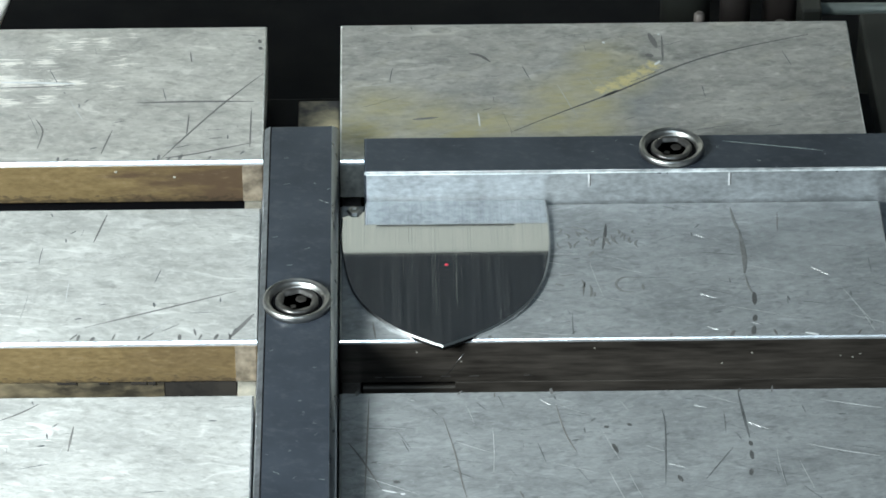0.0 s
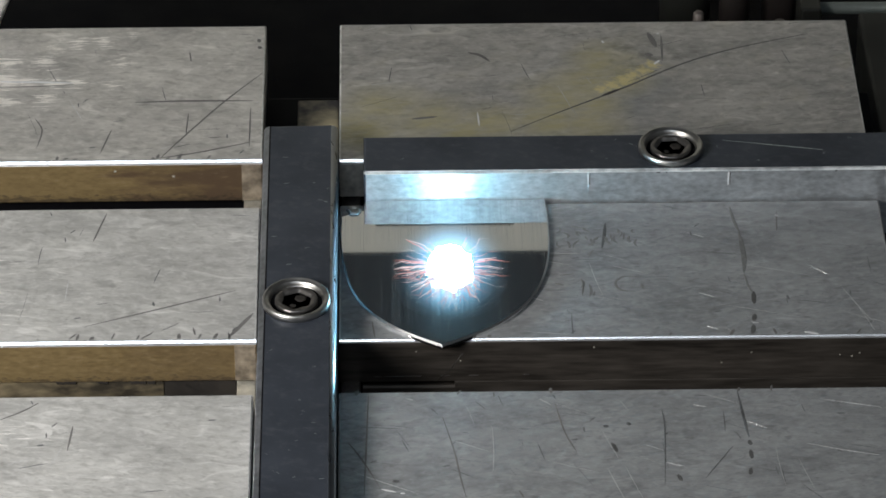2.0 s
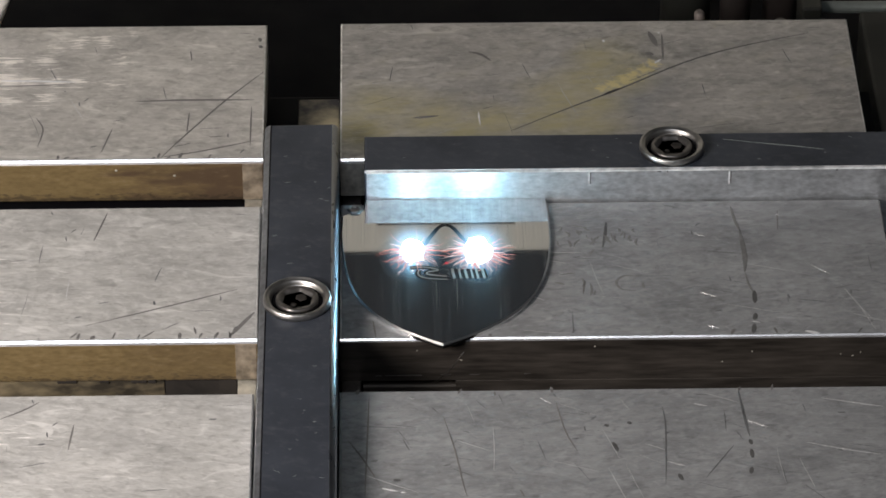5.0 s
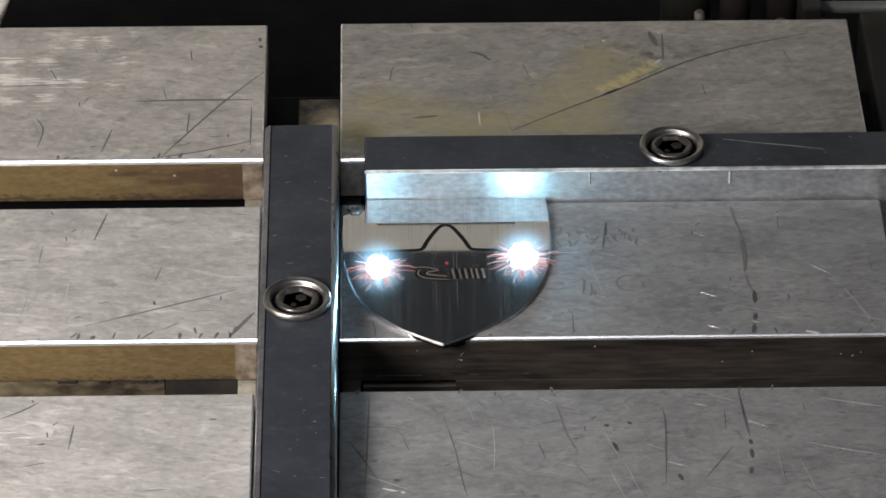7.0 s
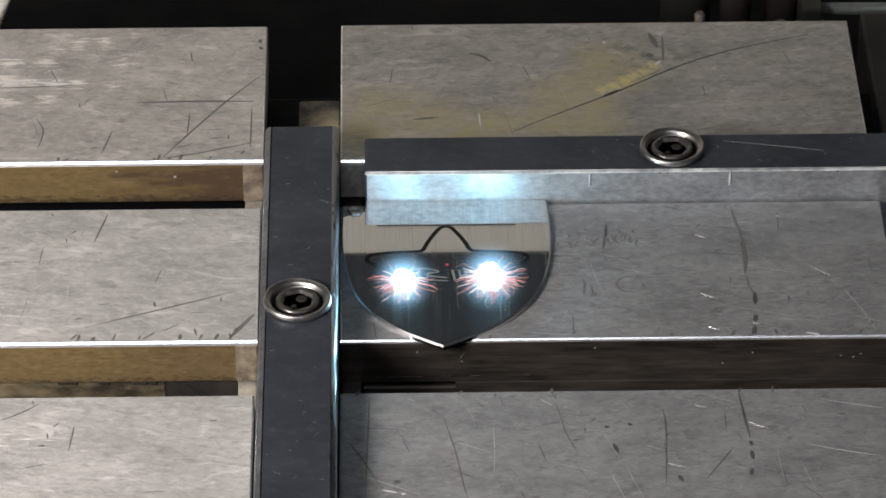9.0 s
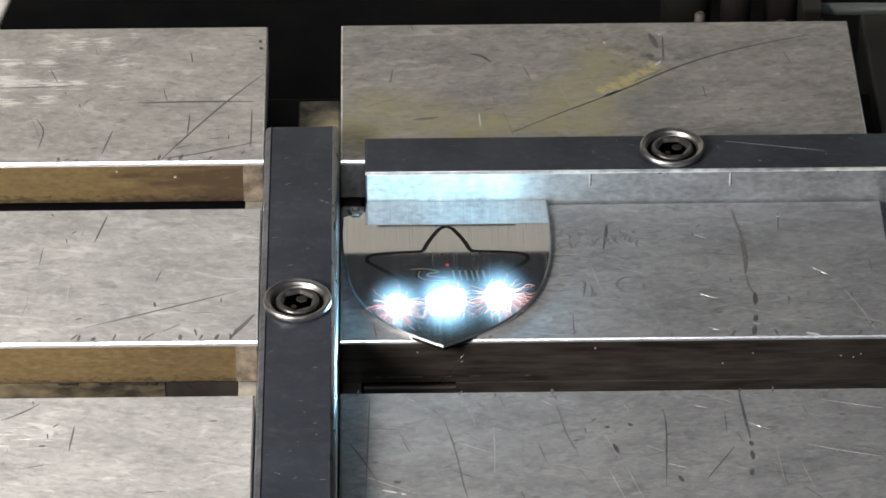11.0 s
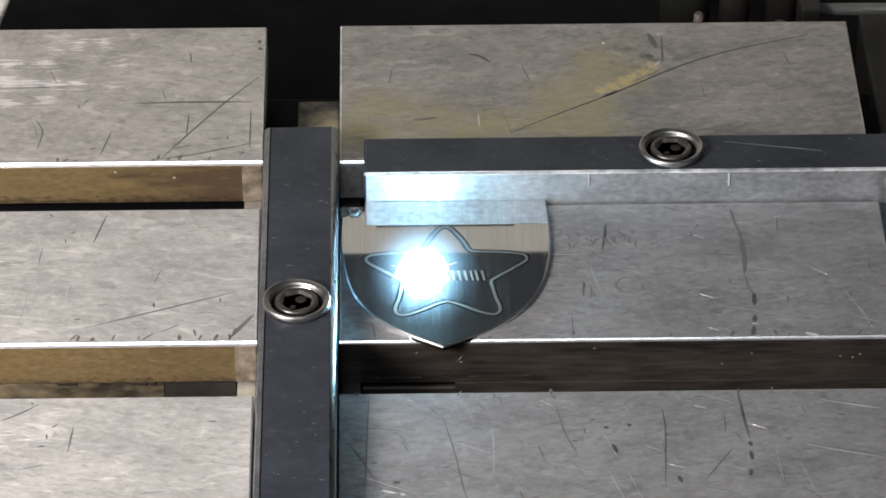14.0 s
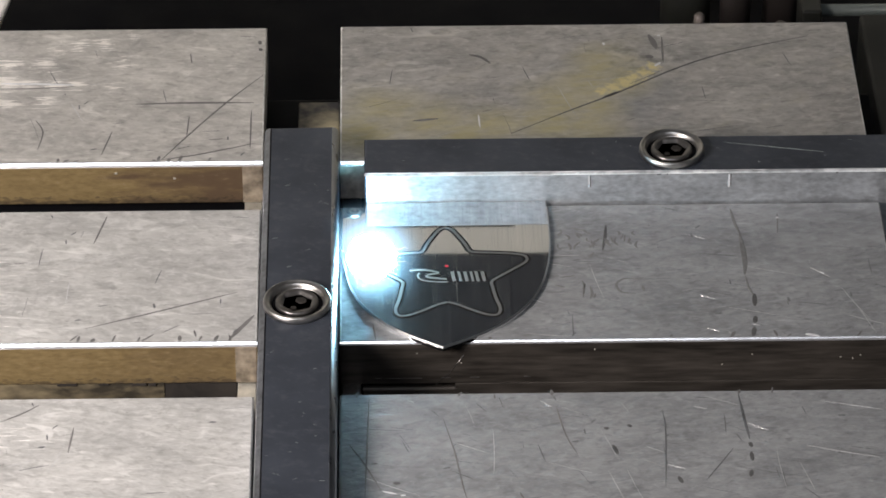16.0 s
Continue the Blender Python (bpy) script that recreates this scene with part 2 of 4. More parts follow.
BLACK = black_steel()
GROUND = plain("ground_steel_face", (0.58, 0.595, 0.605), 0.43, 0.8, 0.34, 1.1, 0.09, None, (0.5, 1, 0.9))
g_nodes = GROUND.node_tree
g_bsdf = g_nodes.nodes["Principled BSDF"]
g_bsdf.inputs["Anisotropic"].default_value = 0.8
g_nodes.links.new(node(g_nodes, "ShaderNodeCombineXYZ", X=0.0, Y=0.0, Z=1.0).outputs[0], g_bsdf.inputs["Tangent"])
TARRY = plain("oily_black_grime", (0.016, 0.013, 0.010), 0.8, 0.1, 0.6, 0.6, 0.1)
EDGE = plain("rubbed_steel_edge", (0.36, 0.38, 0.405), 0.3, 1.0, 0.25, 0.9, 0.02, None, (1, 0.2, 1))
WORN = plain("worn_black_edge", (0.22, 0.23, 0.25), 0.35, 0.8, 0.4, 0.7, 0.03)
STEEL = plain("zinc_steel", (0.44, 0.43, 0.41), 0.38, 1.0, 0.15, 0.8, 0.02)
STEEL_DARK = plain("oily_steel", (0.20, 0.19, 0.18), 0.35, 0.9, 0.35, 0.8, 0.03)
MIRROR = polished_steel()
RIM = plain("cut_steel_rim", (0.80, 0.80, 0.79), 0.22, 1.0, 0.08, 0.8, 0.01)
# Black machine paint, also used where recesses need shade put into their colour.
BLACK_AND_SHADE = plain("black_paint_and_shade", (0.003, 0.003, 0.0042), 0.85, 0.0, 0.3, 0.05, 0.05)
BLACK_AND_SHADE.node_tree.nodes["Principled BSDF"].inputs["Specular IOR Level"].default_value = 0.15
# Dark for the shield to mirror; blue cast stands in for scattered flash light.
CHARCOAL = plain("bluish_mirrored_dark", (0.0085, 0.0105, 0.014), 0.6, 0.0, 0.2, 0.02, 0.05)
BROWN = plain("dark_brown_primer", (0.030, 0.0235, 0.021), 0.6, 0.1, 0.35, 0.1, 0.03)
DIM_ROD = plain("dull_grey_rod", (0.15, 0.17, 0.16), 0.45, 0.3, 0.2, 0.3, 0.02)
UMBER = plain("brown_primer", (0.10, 0.085, 0.075), 0.6, 0.1, 0.3, 0.3, 0.03)
OLIVE = plain("olive_machine_paint", (0.018, 0.0185, 0.0145), 0.6, 0.0, 0.4, 0.1, 0.05)
DIRTY = dusted()
GRIMY = plain("grimy_aluminium", (0.40, 0.38, 0.32), 0.5, 0.4, 0.4, 0.5, 0.05)
BARE = plain("bare_brownish_aluminium", (0.36, 0.30, 0.225), 0.42, 0.5, 0.6, 0.45, 0.1)
CREAM = plain("cream_paint", (0.72, 0.70, 0.60), 0.5, 0.0, 0.04, 0.05, 0.02)
PALE = plain("pale_plastic", (0.68, 0.68, 0.64), 0.5, 0.0, 0.25, 0.6, 0.1)
ROOM = plain("grey_plaster", (0.45, 0.45, 0.44), 0.8, 0.0, 0.08, 0.01, 0.1)
CONCRETE = plain("concrete_floor", (0.25, 0.25, 0.24), 0.8, 0.0, 0.2, 0.01, 0.1)
GREY_ROD = plain("grey_rod", (0.30, 0.34, 0.33), 0.4, 0.4, 0.15, 0.3, 0.02)
SCORED = plain("dark_scratch", (0.155, 0.15, 0.145), 0.6, 0.2, 0.3, 1.0, 0.02)
HAIR_LIGHT = plain("hairline_scratch", (0.60, 0.605, 0.61), 0.42, 0.5, 0.3, 1.0, 0.02)
HAIR_DARK = plain("hairline_groove", (0.14, 0.145, 0.15), 0.5, 0.4, 0.4, 1.0, 0.02)
PENCIL = plain("pencil_grey", (0.10, 0.10, 0.10), 0.5, 0.3, 0.4, 2.0, 0.02)
FAINT = plain("faint_pencil", (0.215, 0.215, 0.21), 0.55, 0.4, 0.25, 1.2, 0.02)
SMUDGE = plain("smeared_pencil", (0.20, 0.20, 0.197), 0.5, 0.4, 0.3, 1.2, 0.02)
SCORED_LIGHT = plain("bright_scratch", (0.80, 0.805, 0.81), 0.4, 0.4, 0.15, 1.0, 0.02)
BURNT = plain("burnt_engraving", (0.007, 0.0055, 0.005), 0.8, 0.0, 0.3, 2.0, 0.02)
BURNT.node_tree.nodes["Principled BSDF"].inputs["Specular IOR Level"].default_value = 0.12
TAN = plain("tan_engraving", (0.125, 0.10, 0.085), 0.6, 0.0, 0.3, 2.0, 0.02)
PALE_CUT = plain("pale_engraving", (0.18, 0.175, 0.165), 0.6, 0.1, 0.2, 2.0, 0.02)
FROSTED = plain("frosted_engraving", (0.125, 0.123, 0.118), 0.55, 0.2, 0.2, 2.0, 0.02)
PLASMA = glow("white_hot_plasma", (0.36, 0.78, 1.0), 140.0)
PLASMA_SMALL = glow("hot_plasma", (0.36, 0.78, 1.0), 155.0)
PLASMA_FAINT = glow("fading_plasma", (0.38, 0.80, 1.0), 52.0)
EMBER = glow("orange_ember", (1.0, 0.38, 0.31), 1.05, False)
EMBER_PALE = glow("pale_ember", (1.0, 0.78, 0.74), 1.2, False)
PILOT = glow("red_pilot_light", (1.0, 0.10, 0.14), 0.5, False)


# ---- building helpers: all sizes in millimetres ----
def part(name, bm, material, parent, label="", kind=""):
    mesh = bpy.data.meshes.new(name)
    bmesh.ops.scale(bm, vec=(MM, MM, MM), verts=bm.verts)
    bm.to_mesh(mesh)
    bm.free()
    for m in material if isinstance(material, (list, tuple)) else (material,):
        mesh.materials.append(m)
    ob = new(name, mesh)
    ob.parent = parent
    return tagged(ob, label, kind=kind)


def thing(name, label, category, group="", kind="", at=(0, 0, 0)):
    ob = new(name)
    ob.location = [q * MM for q in at]
    return tagged(ob, label, category, group, kind)


def prism(points, a, b, axis="X", marks=()):
    """A closed solid: the outline (two coordinates) drawn out along an axis from a to b; marks: a material index for each side."""
    bm = bmesh.new()

    def at(p, d):
        return {"X": (d, p[0], p[1]), "Y": (p[0], d, p[1]), "Z": (p[0], p[1], d)}[axis]
    ends = [[bm.verts.new(at(p, d)) for p in points] for d in (a, b)]
    n = len(points)
    for i in range(n):
        f = bm.faces.new((ends[0][i], ends[0][(i + 1) % n], ends[1][(i + 1) % n], ends[1][i]))
        f.material_index = marks[i] if marks else 0
    bm.faces.new(ends[0])
    bm.faces.new(ends[1])
    bmesh.ops.recalc_face_normals(bm, faces=bm.faces)
    return bm


def box(x0, x1, y0, y1, z0, z1, c=0.3):
    bm = bmesh.new()
    bmesh.ops.create_cube(bm, size=1)
    for v in bm.verts:
        v.co = Vector((x0 if v.co.x < 0 else x1, y0 if v.co.y < 0 else y1, z0 if v.co.z < 0 else z1))
    if c:
        bmesh.ops.bevel(bm, geom=bm.edges[:], offset=c, segments=2, profile=0.5, affect="EDGES")
    return bm


def lathe(profile, steps=48, hex_from=None):
    """Turn (radius, height) pairs about z; from index hex_from on the rings are hexagonal."""
    bm = bmesh.new()
    rings = []
    for k, (r, z) in enumerate(profile):
        ring = []
        for i in range(steps):
            a = 2 * math.pi * i / steps
            q = r
            if hex_from is not None and k >= hex_from:
                q = r * math.cos(math.pi / 6) / math.cos((a % (math.pi / 3)) - math.pi / 6)
            ring.append(bm.verts.new((q * math.cos(a), q * math.sin(a), z)))
        rings.append(ring)
    for u, w in zip(rings, rings[1:]):
        for i in range(steps):
            bm.faces.new((u[i], u[(i + 1) % steps], w[(i + 1) % steps], w[i])).smooth = True
    bm.faces.new(rings[0])
    bm.faces.new(rings[-1])
    bmesh.ops.recalc_face_normals(bm, faces=bm.faces)
    return bm


def rod(points, radius, steps=16):
    """A round bar through the points."""
    bm = bmesh.new()
    pts = [Vector(p) for p in points]
    rings = []
    for i, p in enumerate(pts):
        d = (pts[min(i + 1, len(pts) - 1)] - pts[max(i - 1, 0)]).normalized()
        u = d.orthogonal().normalized()
        w = d.cross(u)
        rings.append([bm.verts.new(p + radius * (math.cos(a) * u + math.sin(a) * w)) for a in (2 * math.pi * k / steps for k in range(steps))])
    for a, b in zip(rings, rings[1:]):
        best = min(range(steps), key=lambda s: (a[0].co - b[s].co).length)
        for k in range(steps):
            bm.faces.new((a[k], a[(k + 1) % steps], b[(k + 1 + best) % steps], b[(k + best) % steps])).smooth = True
    bm.faces.new(rings[0])
    bm.faces.new(rings[-1])
    bmesh.ops.recalc_face_normals(bm, faces=bm.faces)
    return bm


def ribbon(points, width, z, thick=0.05, closed=False, taper=False):
    """A low raised strip along a line of (x, y) points."""
    bm = bmesh.new()
    pts = [Vector((*p, 0)) for p in points]
    n = len(pts)
    rows = []
    for i, p in enumerate(pts):
        a, b = (pts[(i - 1) % n], pts[(i + 1) % n]) if closed else (pts[max(i - 1, 0)], pts[min(i + 1, n - 1)])
        d = (b - a).normalized()
        s = Vector((-d.y, d.x, 0)) * width / 2 * (0.25 + 0.75 * min(1, 3.2 * min(i, n - 1 - i) / (n - 1)) if taper else 1)
        up = Vector((0, 0, z))
        rows.append([bm.verts.new(q) for q in (p - s + up, p + s + up, p + s * 0.8 + up + Vector((0, 0, thick)), p - s * 0.8 + up + Vector((0, 0, thick)))])
    for i in range(n if closed else n - 1):
        a, b = rows[i], rows[(i + 1) % n]
        for k in range(4):
            bm.faces.new((a[k], a[(k + 1) % 4], b[(k + 1) % 4], b[k]))
    if not closed:
        bm.faces.new(rows[0])
        bm.faces.new(rows[-1])
    bmesh.ops.recalc_face_normals(bm, faces=bm.faces)
    return bm


def curve_through(points, steps=6, closed=False):
    """Catmull-Rom points along a line."""
    out = []
    n = len(points)
    for i in range(n if closed else n - 1):
        q = [Vector(points[(i + k) % n] if closed else points[min(max(i + k, 0), n - 1)]) for k in (-1, 0, 1, 2)]
        for s in range(steps):
            t = s / steps
            p = 0.5 * (2 * q[1] + (q[2] - q[0]) * t + (2 * q[0] - 5 * q[1] + 4 * q[2] - q[3]) * t * t + (3 * q[1] - q[0] - 3 * q[2] + q[3]) * t ** 3)
            out.append(tuple(p))
    if not closed:
        out.append(tuple(points[-1]))
    return out


# ---- room and machine ----
def room():
    for name, b, m in (
            ("floor", (-1600, 1600, -1900, 1300, -1000, -900), CONCRETE), ("ceiling", (-1600, 1600, -1900, 1300, 2200, 2300), ROOM),
            ("wall_north", (-1600, 1600, 1300, 1400, -900, 2200), ROOM), ("wall_south", (-1600, 1600, -2000, -1900, -900, 2200), ROOM),
            ("wall_east", (1600, 1700, -1900, 1300, -900, 2200), ROOM), ("wall_west", (-1700, -1600, -1900, 1300, -900, 2200), ROOM)):
        tagged(part(name, box(*b, c=0), m, None), "plain " + name.split("_")[0] + " of the workshop", name.split("_")[0], kind="structure")


def machine():
    bed = thing("machine_bed", "black painted machine bed carrying the slotted table", "machine")
    part("bed", box(-450, 450, -350, 450, -900, -60, 2), BLACK_AND_SHADE, bed)
    part("table_base", box(-260, 260, -220, 84, -60, -18, 1), BLACK_AND_SHADE, bed)
    # Column out of view, added only so the shield mirrors cream and dark.
    col = thing("machine_column", "unseen column added for the shield to mirror, cream below, dark above", "machine")
    part("lower_cover", box(-260, 260, 300, 345, -60, 221.7, 1), CREAM, col, "cream panel added out of view for the shield to mirror")
    # Strips added so that the shield's mirror image gets its dark line.
    part("seam", box(-15, 26, 299.2, 300.4, 209.0, 211.0, 0), BLACK_AND_SHADE, col, "black strip added to draw the dark line mirrored in the shield")
    part("seam", box(4, 23, 299.1, 300.3, 207.6, 208.9, 0), BLACK_AND_SHADE, col, "black strip added to draw the dark line mirrored in the shield")
    part("head_housing", box(-300, 300, 303, 420, 222.5, 900, 2), CHARCOAL, col, "dark panel added out of view for the shield to mirror")


room()
machine()


# ---- slotted table ----
def plate(name, x0, x1, y0, y1, top, wall, label, group, edge=0.85, deep=9.3):
    t = thing(name, label, "table plate", group)
    prof = [(y0, -deep), (y0, -1.05 * edge), (y0 + 0.28 * edge, -0.52 * edge), (y0 + 0.76 * edge, -0.05 * edge), (y0 + edge, 0), (y1 - 0.4, 0), (y1, -0.4), (y1, -deep)]
    bm = prism(prof, x0, x1, "X", (1, 2, 2, 2, 0, 0, 1, 1))
    ends = [e for e in bm.edges if abs(e.verts[0].co.x - e.verts[1].co.x) < 0.01 and min(v.co.z for v in e.verts) > -0.01]
    bmesh.ops.bevel(bm, geom=ends, offset=0.35, segments=1, affect="EDGES", material=3)
    part("top_slab", bm, (top, wall, CUT_EDGE, WORN_END), t)
    # Web coloured black to imitate the shade under the plate's lip.
    part("web", box(x0 + 0.3, x1 - 0.3, y0 + 5, y1 - 5, -18, -deep - 0.01, 0), BLACK_AND_SHADE, t)
    return t


LEFT, RIGHT = "slotted table plates, left bed", "slotted table plates, right bed"
PLATES = {
    "far_left": plate("table_plate", -190, -38.15, 32.6, 86.0, ALU_DIMMED, WALL_BROWN, "scratched milled aluminium table plate with tarnished front wall", LEFT, 0.85, 10.2),
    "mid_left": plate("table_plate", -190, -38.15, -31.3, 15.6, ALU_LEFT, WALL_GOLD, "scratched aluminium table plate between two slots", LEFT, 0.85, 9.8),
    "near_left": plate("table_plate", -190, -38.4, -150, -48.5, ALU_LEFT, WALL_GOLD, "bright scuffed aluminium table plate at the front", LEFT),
    "far_right": plate("table_plate", -21.6, 92.3, 32.2, 86.2, ALU_STAINED, WALL_LIFTED, "yellow-stained scratched aluminium table plate behind the black stop", RIGHT),
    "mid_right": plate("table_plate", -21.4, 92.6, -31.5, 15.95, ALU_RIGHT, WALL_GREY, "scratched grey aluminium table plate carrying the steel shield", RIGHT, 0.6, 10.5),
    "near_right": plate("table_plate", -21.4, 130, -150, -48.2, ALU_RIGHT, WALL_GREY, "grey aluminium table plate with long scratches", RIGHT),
}
for x0, x1, m in ((-42.3, -38.5, GRIMY), (-21.2, -17.2, STEEL_DARK)):
    e = thing("end_rail", "dirty aluminium rail closing the slot ends", "rail", "slot end rails")
    part("rail", box(x0, x1, -150, 80, -17.9, -10.55, 0.2), m, e)
for y, z, key in ((32.45, -9.6, "far_left"), (-31.45, -9.2, "mid_left")):
    part("end_piece", box(-42.6, -38.3, y, y + 3, z - 0.7, -1.0, 0.15), BARE, PLATES[key], "bare aluminium piece closing the slot")
sp = thing("spacer_block", "yellow-dusted spacer block, coloured black where shade falls, between the beds", "block")
part("block", box(-31, -21.9, 38, 67.8, -17.9, -8, 0.5), DIRTY, sp)


def scratches(key, material, width, *lines, lift=0.0):
    for line in lines:
        pts = curve_through(line, 4 if len(line) > 2 else 7)
        part("scratch", ribbon(pts, width, 0.0, 0.035 + lift, taper=True), material, PLATES[key])


scratches("far_left", SCORED, 0.45, [(-38.5, 66.9), (-46.8, 55.5), (-55.1, 42.3), (-60.2, 33.6)], [(-60.5, 34), (-52, 36), (-40, 40)])
scratches("far_left", SCORED, 0.7, [(-66.4, 55.5), (-55, 55.9), (-40.5, 55.7)])
scratches("far_left", SCORED, 0.35, [(-87.8, 49.5), (-86.0, 45), (-86.8, 38.3)], [(-55, 75.5), (-54.6, 71.5)], [(-41, 53), (-41, 38)], [(-54.5, 51), (-54.8, 43)], [(-71, 45), (-73, 36)])
scratches("far_left", SCORED_LIGHT, 0.7, [(-97, 64.2), (-88, 63.9), (-80, 63.4)])
scratches("far_left", SCORED, 0.3, [(-97, 62.0), (-88, 62.2), (-80, 62.8)], [(-50, 41.5), (-47, 41.8)])
scratches("far_left", SCORED, 0.9, [(-39.6, 77.5), (-39.3, 76.3)], [(-39.8, 80.5), (-39.5, 79.0)])
scratches("mid_left", SCORED, 0.9, [(-38.9, -21.8), (-43.8, -30.0)])
scratches("mid_left", SCORED, 0.4, [(-70.5, 13.6), (-72.9, 3.5)], [(-42.5, -13.9), (-58, -20), (-73.1, -25.8)], [(-61.5, -30.2), (-59, -27.8)], [(-76, -30), (-74.5, -28)], [(-50.5, -29), (-51, -26.5)])
scratches("near_left", SCORED, 0.4, [(-88.2, -56.0), (-84, -53.4), (-80.8, -50.7)], [(-74.3, -66.0), (-73.6, -58.0)])
scratches("far_right", PENCIL, 0.5, [(15.5, 42.8), (27, 50.5), (40.2, 58.9), (54, 68.5), (66.2, 74.6), (83.2, 80.4)])
scratches("far_right", SCORED, 0.8, [(7.0, 74.0), (9.5, 73), (11.7, 70.4)], [(-5.8, 48.0), (-0.3, 48.8)])
scratches("far_right", PENCIL, 0.9, [(36.0, 56.4), (38.0, 57.6), (40.0, 58.9)])
scratches("far_right", SCORED, 1.3, [(47.4, 81.5), (48.2, 78.6), (48.9, 75.6)], [(46.2, 72.8), (48.0, 72.2)])
scratches("far_right", SCORED, 0.5, [(50.3, 80.5), (50.0, 70)])
scratches("far_right", SCORED_LIGHT, 0.6, [(48.0, 68.6), (49.4, 70.2)], [(49.4, 80.8), (49.9, 81.2)], [(37.0, 78.4), (37.3, 77.4)])
scratches("far_right", SCORED_LIGHT, 0.35, [(8.8, 44.9), (8.5, 50.4)])
scratches("mid_right", PENCIL, 0.7, [(34.3, 8.4), (33.9, 4), (33.2, -0.6)])
scratches("mid_right", FAINT, 0.7, [(60.8, 13.9), (61.4, 8.5), (62.3, 4.5)])
scratches("mid_right", SMUDGE, 1.15, [(62.1, 5.3), (62.4, -0.4), (62.5, -5.2), (62.1, -9.7)])
scratches("mid_right", FAINT, 0.5, [(62.2, -10.1), (62.6, -14.0), (63.5, -17.0)])
scratches("mid_right", SCORED, 0.35, [(70.6, 12.1), (70.1, 5.0)], [(-14.7, -25.0), (-14.1, -30.7)], [(24, -10), (27, -9.4)], [(29, -12), (28.4, -17)])
# pencil strokes, worn past reading
rnd_pencil = random.Random(31)
for k in range(26):
    x, y = 24.0 + 17.0 * ((k * 0.618) % 1), rnd_pencil.uniform(1.8, 7.6)
    lean, length, bow = radians(rnd_pencil.gauss(-92, 24)), rnd_pencil.uniform(1.0, 3.0), rnd_pencil.uniform(-0.6, 0.6)
    dx, dy = length * math.cos(lean), length * math.sin(lean)
    scratches("mid_right", FAINT if k % 6 else SMUDGE, rnd_pencil.uniform(0.35, 0.65), [(x, y), (x + 0.5 * dx + bow, y + 0.5 * dy), (x + dx, y + dy)], lift=0.001 * k)
for line in ([(28.4, -11.2), (28.9, -13.0), (28.3, -14.2)], [(30.0, -13.0), (30.3, -15.4), (29.9, -17.4)], [(31.0, -15.6), (30.6, -17.2)], [(40.2, -11.0), (37.2, -10.6), (35.4, -12.6), (36.4, -15.2), (39.4, -15.8)], [(40.8, -13.0), (41.0, -15.0)], [(22.8, -12.6), (24.8, -13.4)], [(31.4, -1.2), (30.2, -3.2)]):
    scratches("mid_right", FAINT, 0.6, line)
scratches("mid_right", PENCIL, 1.0, [(63.6, -16.2), (63.4, -20.5)], [(63.3, -23.9), (62.9, -26.2)], [(62.8, -27.5), (62.3, -30.6)])
scratches("near_right", HAIR_DARK, 0.6, [(57.8, -49.3), (58.3, -55.8), (58.7, -60.6), (59.0, -64.0)])
scratches("near_right", PENCIL, 0.85, [(59.0, -64.9), (59.2, -66.5)], [(59.0, -67.9), (59.1, -70.7)], [(58.7, -73.5), (58.4, -75.6)], [(30.7, -59.8), (31.6, -60.3)], [(35.3, -59.0), (36.1, -59.7)], [(32.1, -65.3), (33.0, -68.2)], [(-10.9, -76.3), (-9.5, -76.5)], [(44.4, -75.3), (45.0, -77.4)])
scratches("near_right", HAIR_LIGHT, 0.24, [(18.4, -51.1), (20.6, -53.0)], [(59.0, -58.9), (62.9, -61.2)], [(42.4, -71.5), (45.8, -72.9)], [(48.8, -53.5), (51.2, -54.2)])
scratches("near_right", SCORED_LIGHT, 0.5, [(-13.1, -78.8), (-10.2, -79.7)], [(-9.5, -80.1), (-8.5, -80.1)])
scratches("near_right", SCORED, 0.35, [(-15.5, -49.4), (-15.9, -63.8), (-16.4, -81.1)], [(-19.6, -64.1), (-16.7, -69.9), (-13.2, -78.6)], [(-0.9, -56.6), (1.1, -66.7), (2.4, -76.3), (3.3, -81.7)], [(21.5, -52.8), (23.0, -61.8), (25.1, -68.0)], [(13.5, -79.6), (14.3, -81.8)], [(9.4, -48.8), (9.4, -50.2)])
scratches("near_right", HAIR_DARK, 0.3, [(42.4, -54.4), (42.7, -61.2), (41.7, -78.7)], [(55.6, -66.8), (49.7, -76.5)], [(42.4, -63.0), (43.3, -62.3)])
scratches("mid_right", HAIR_LIGHT, 0.28, [(52.4, -16.4), (55.5, -18.0)], [(53.2, -27.7), (55.5, -28.9)], [(62.4, -26.6), (63.9, -27.0)], [(52.5, 4.2), (54.8, 3.0)], [(75.9, -7.4), (79.6, -10.6)])
scratches("mid_right", SCORED_LIGHT, 0.7, [(72.9, -30.0), (75.7, -30.8)], [(70.4, 10.8), (70.6, 10.2)])
scratches("near_right", HAIR_LIGHT, 0.22, [(70, -66), (77, -68.2), (84, -70)], [(74, -52), (86, -55)])
scratches("near_right", HAIR_LIGHT, 0.2, [(8.8, -59.8), (8.9, -67.7), (8.6, -73.8)])


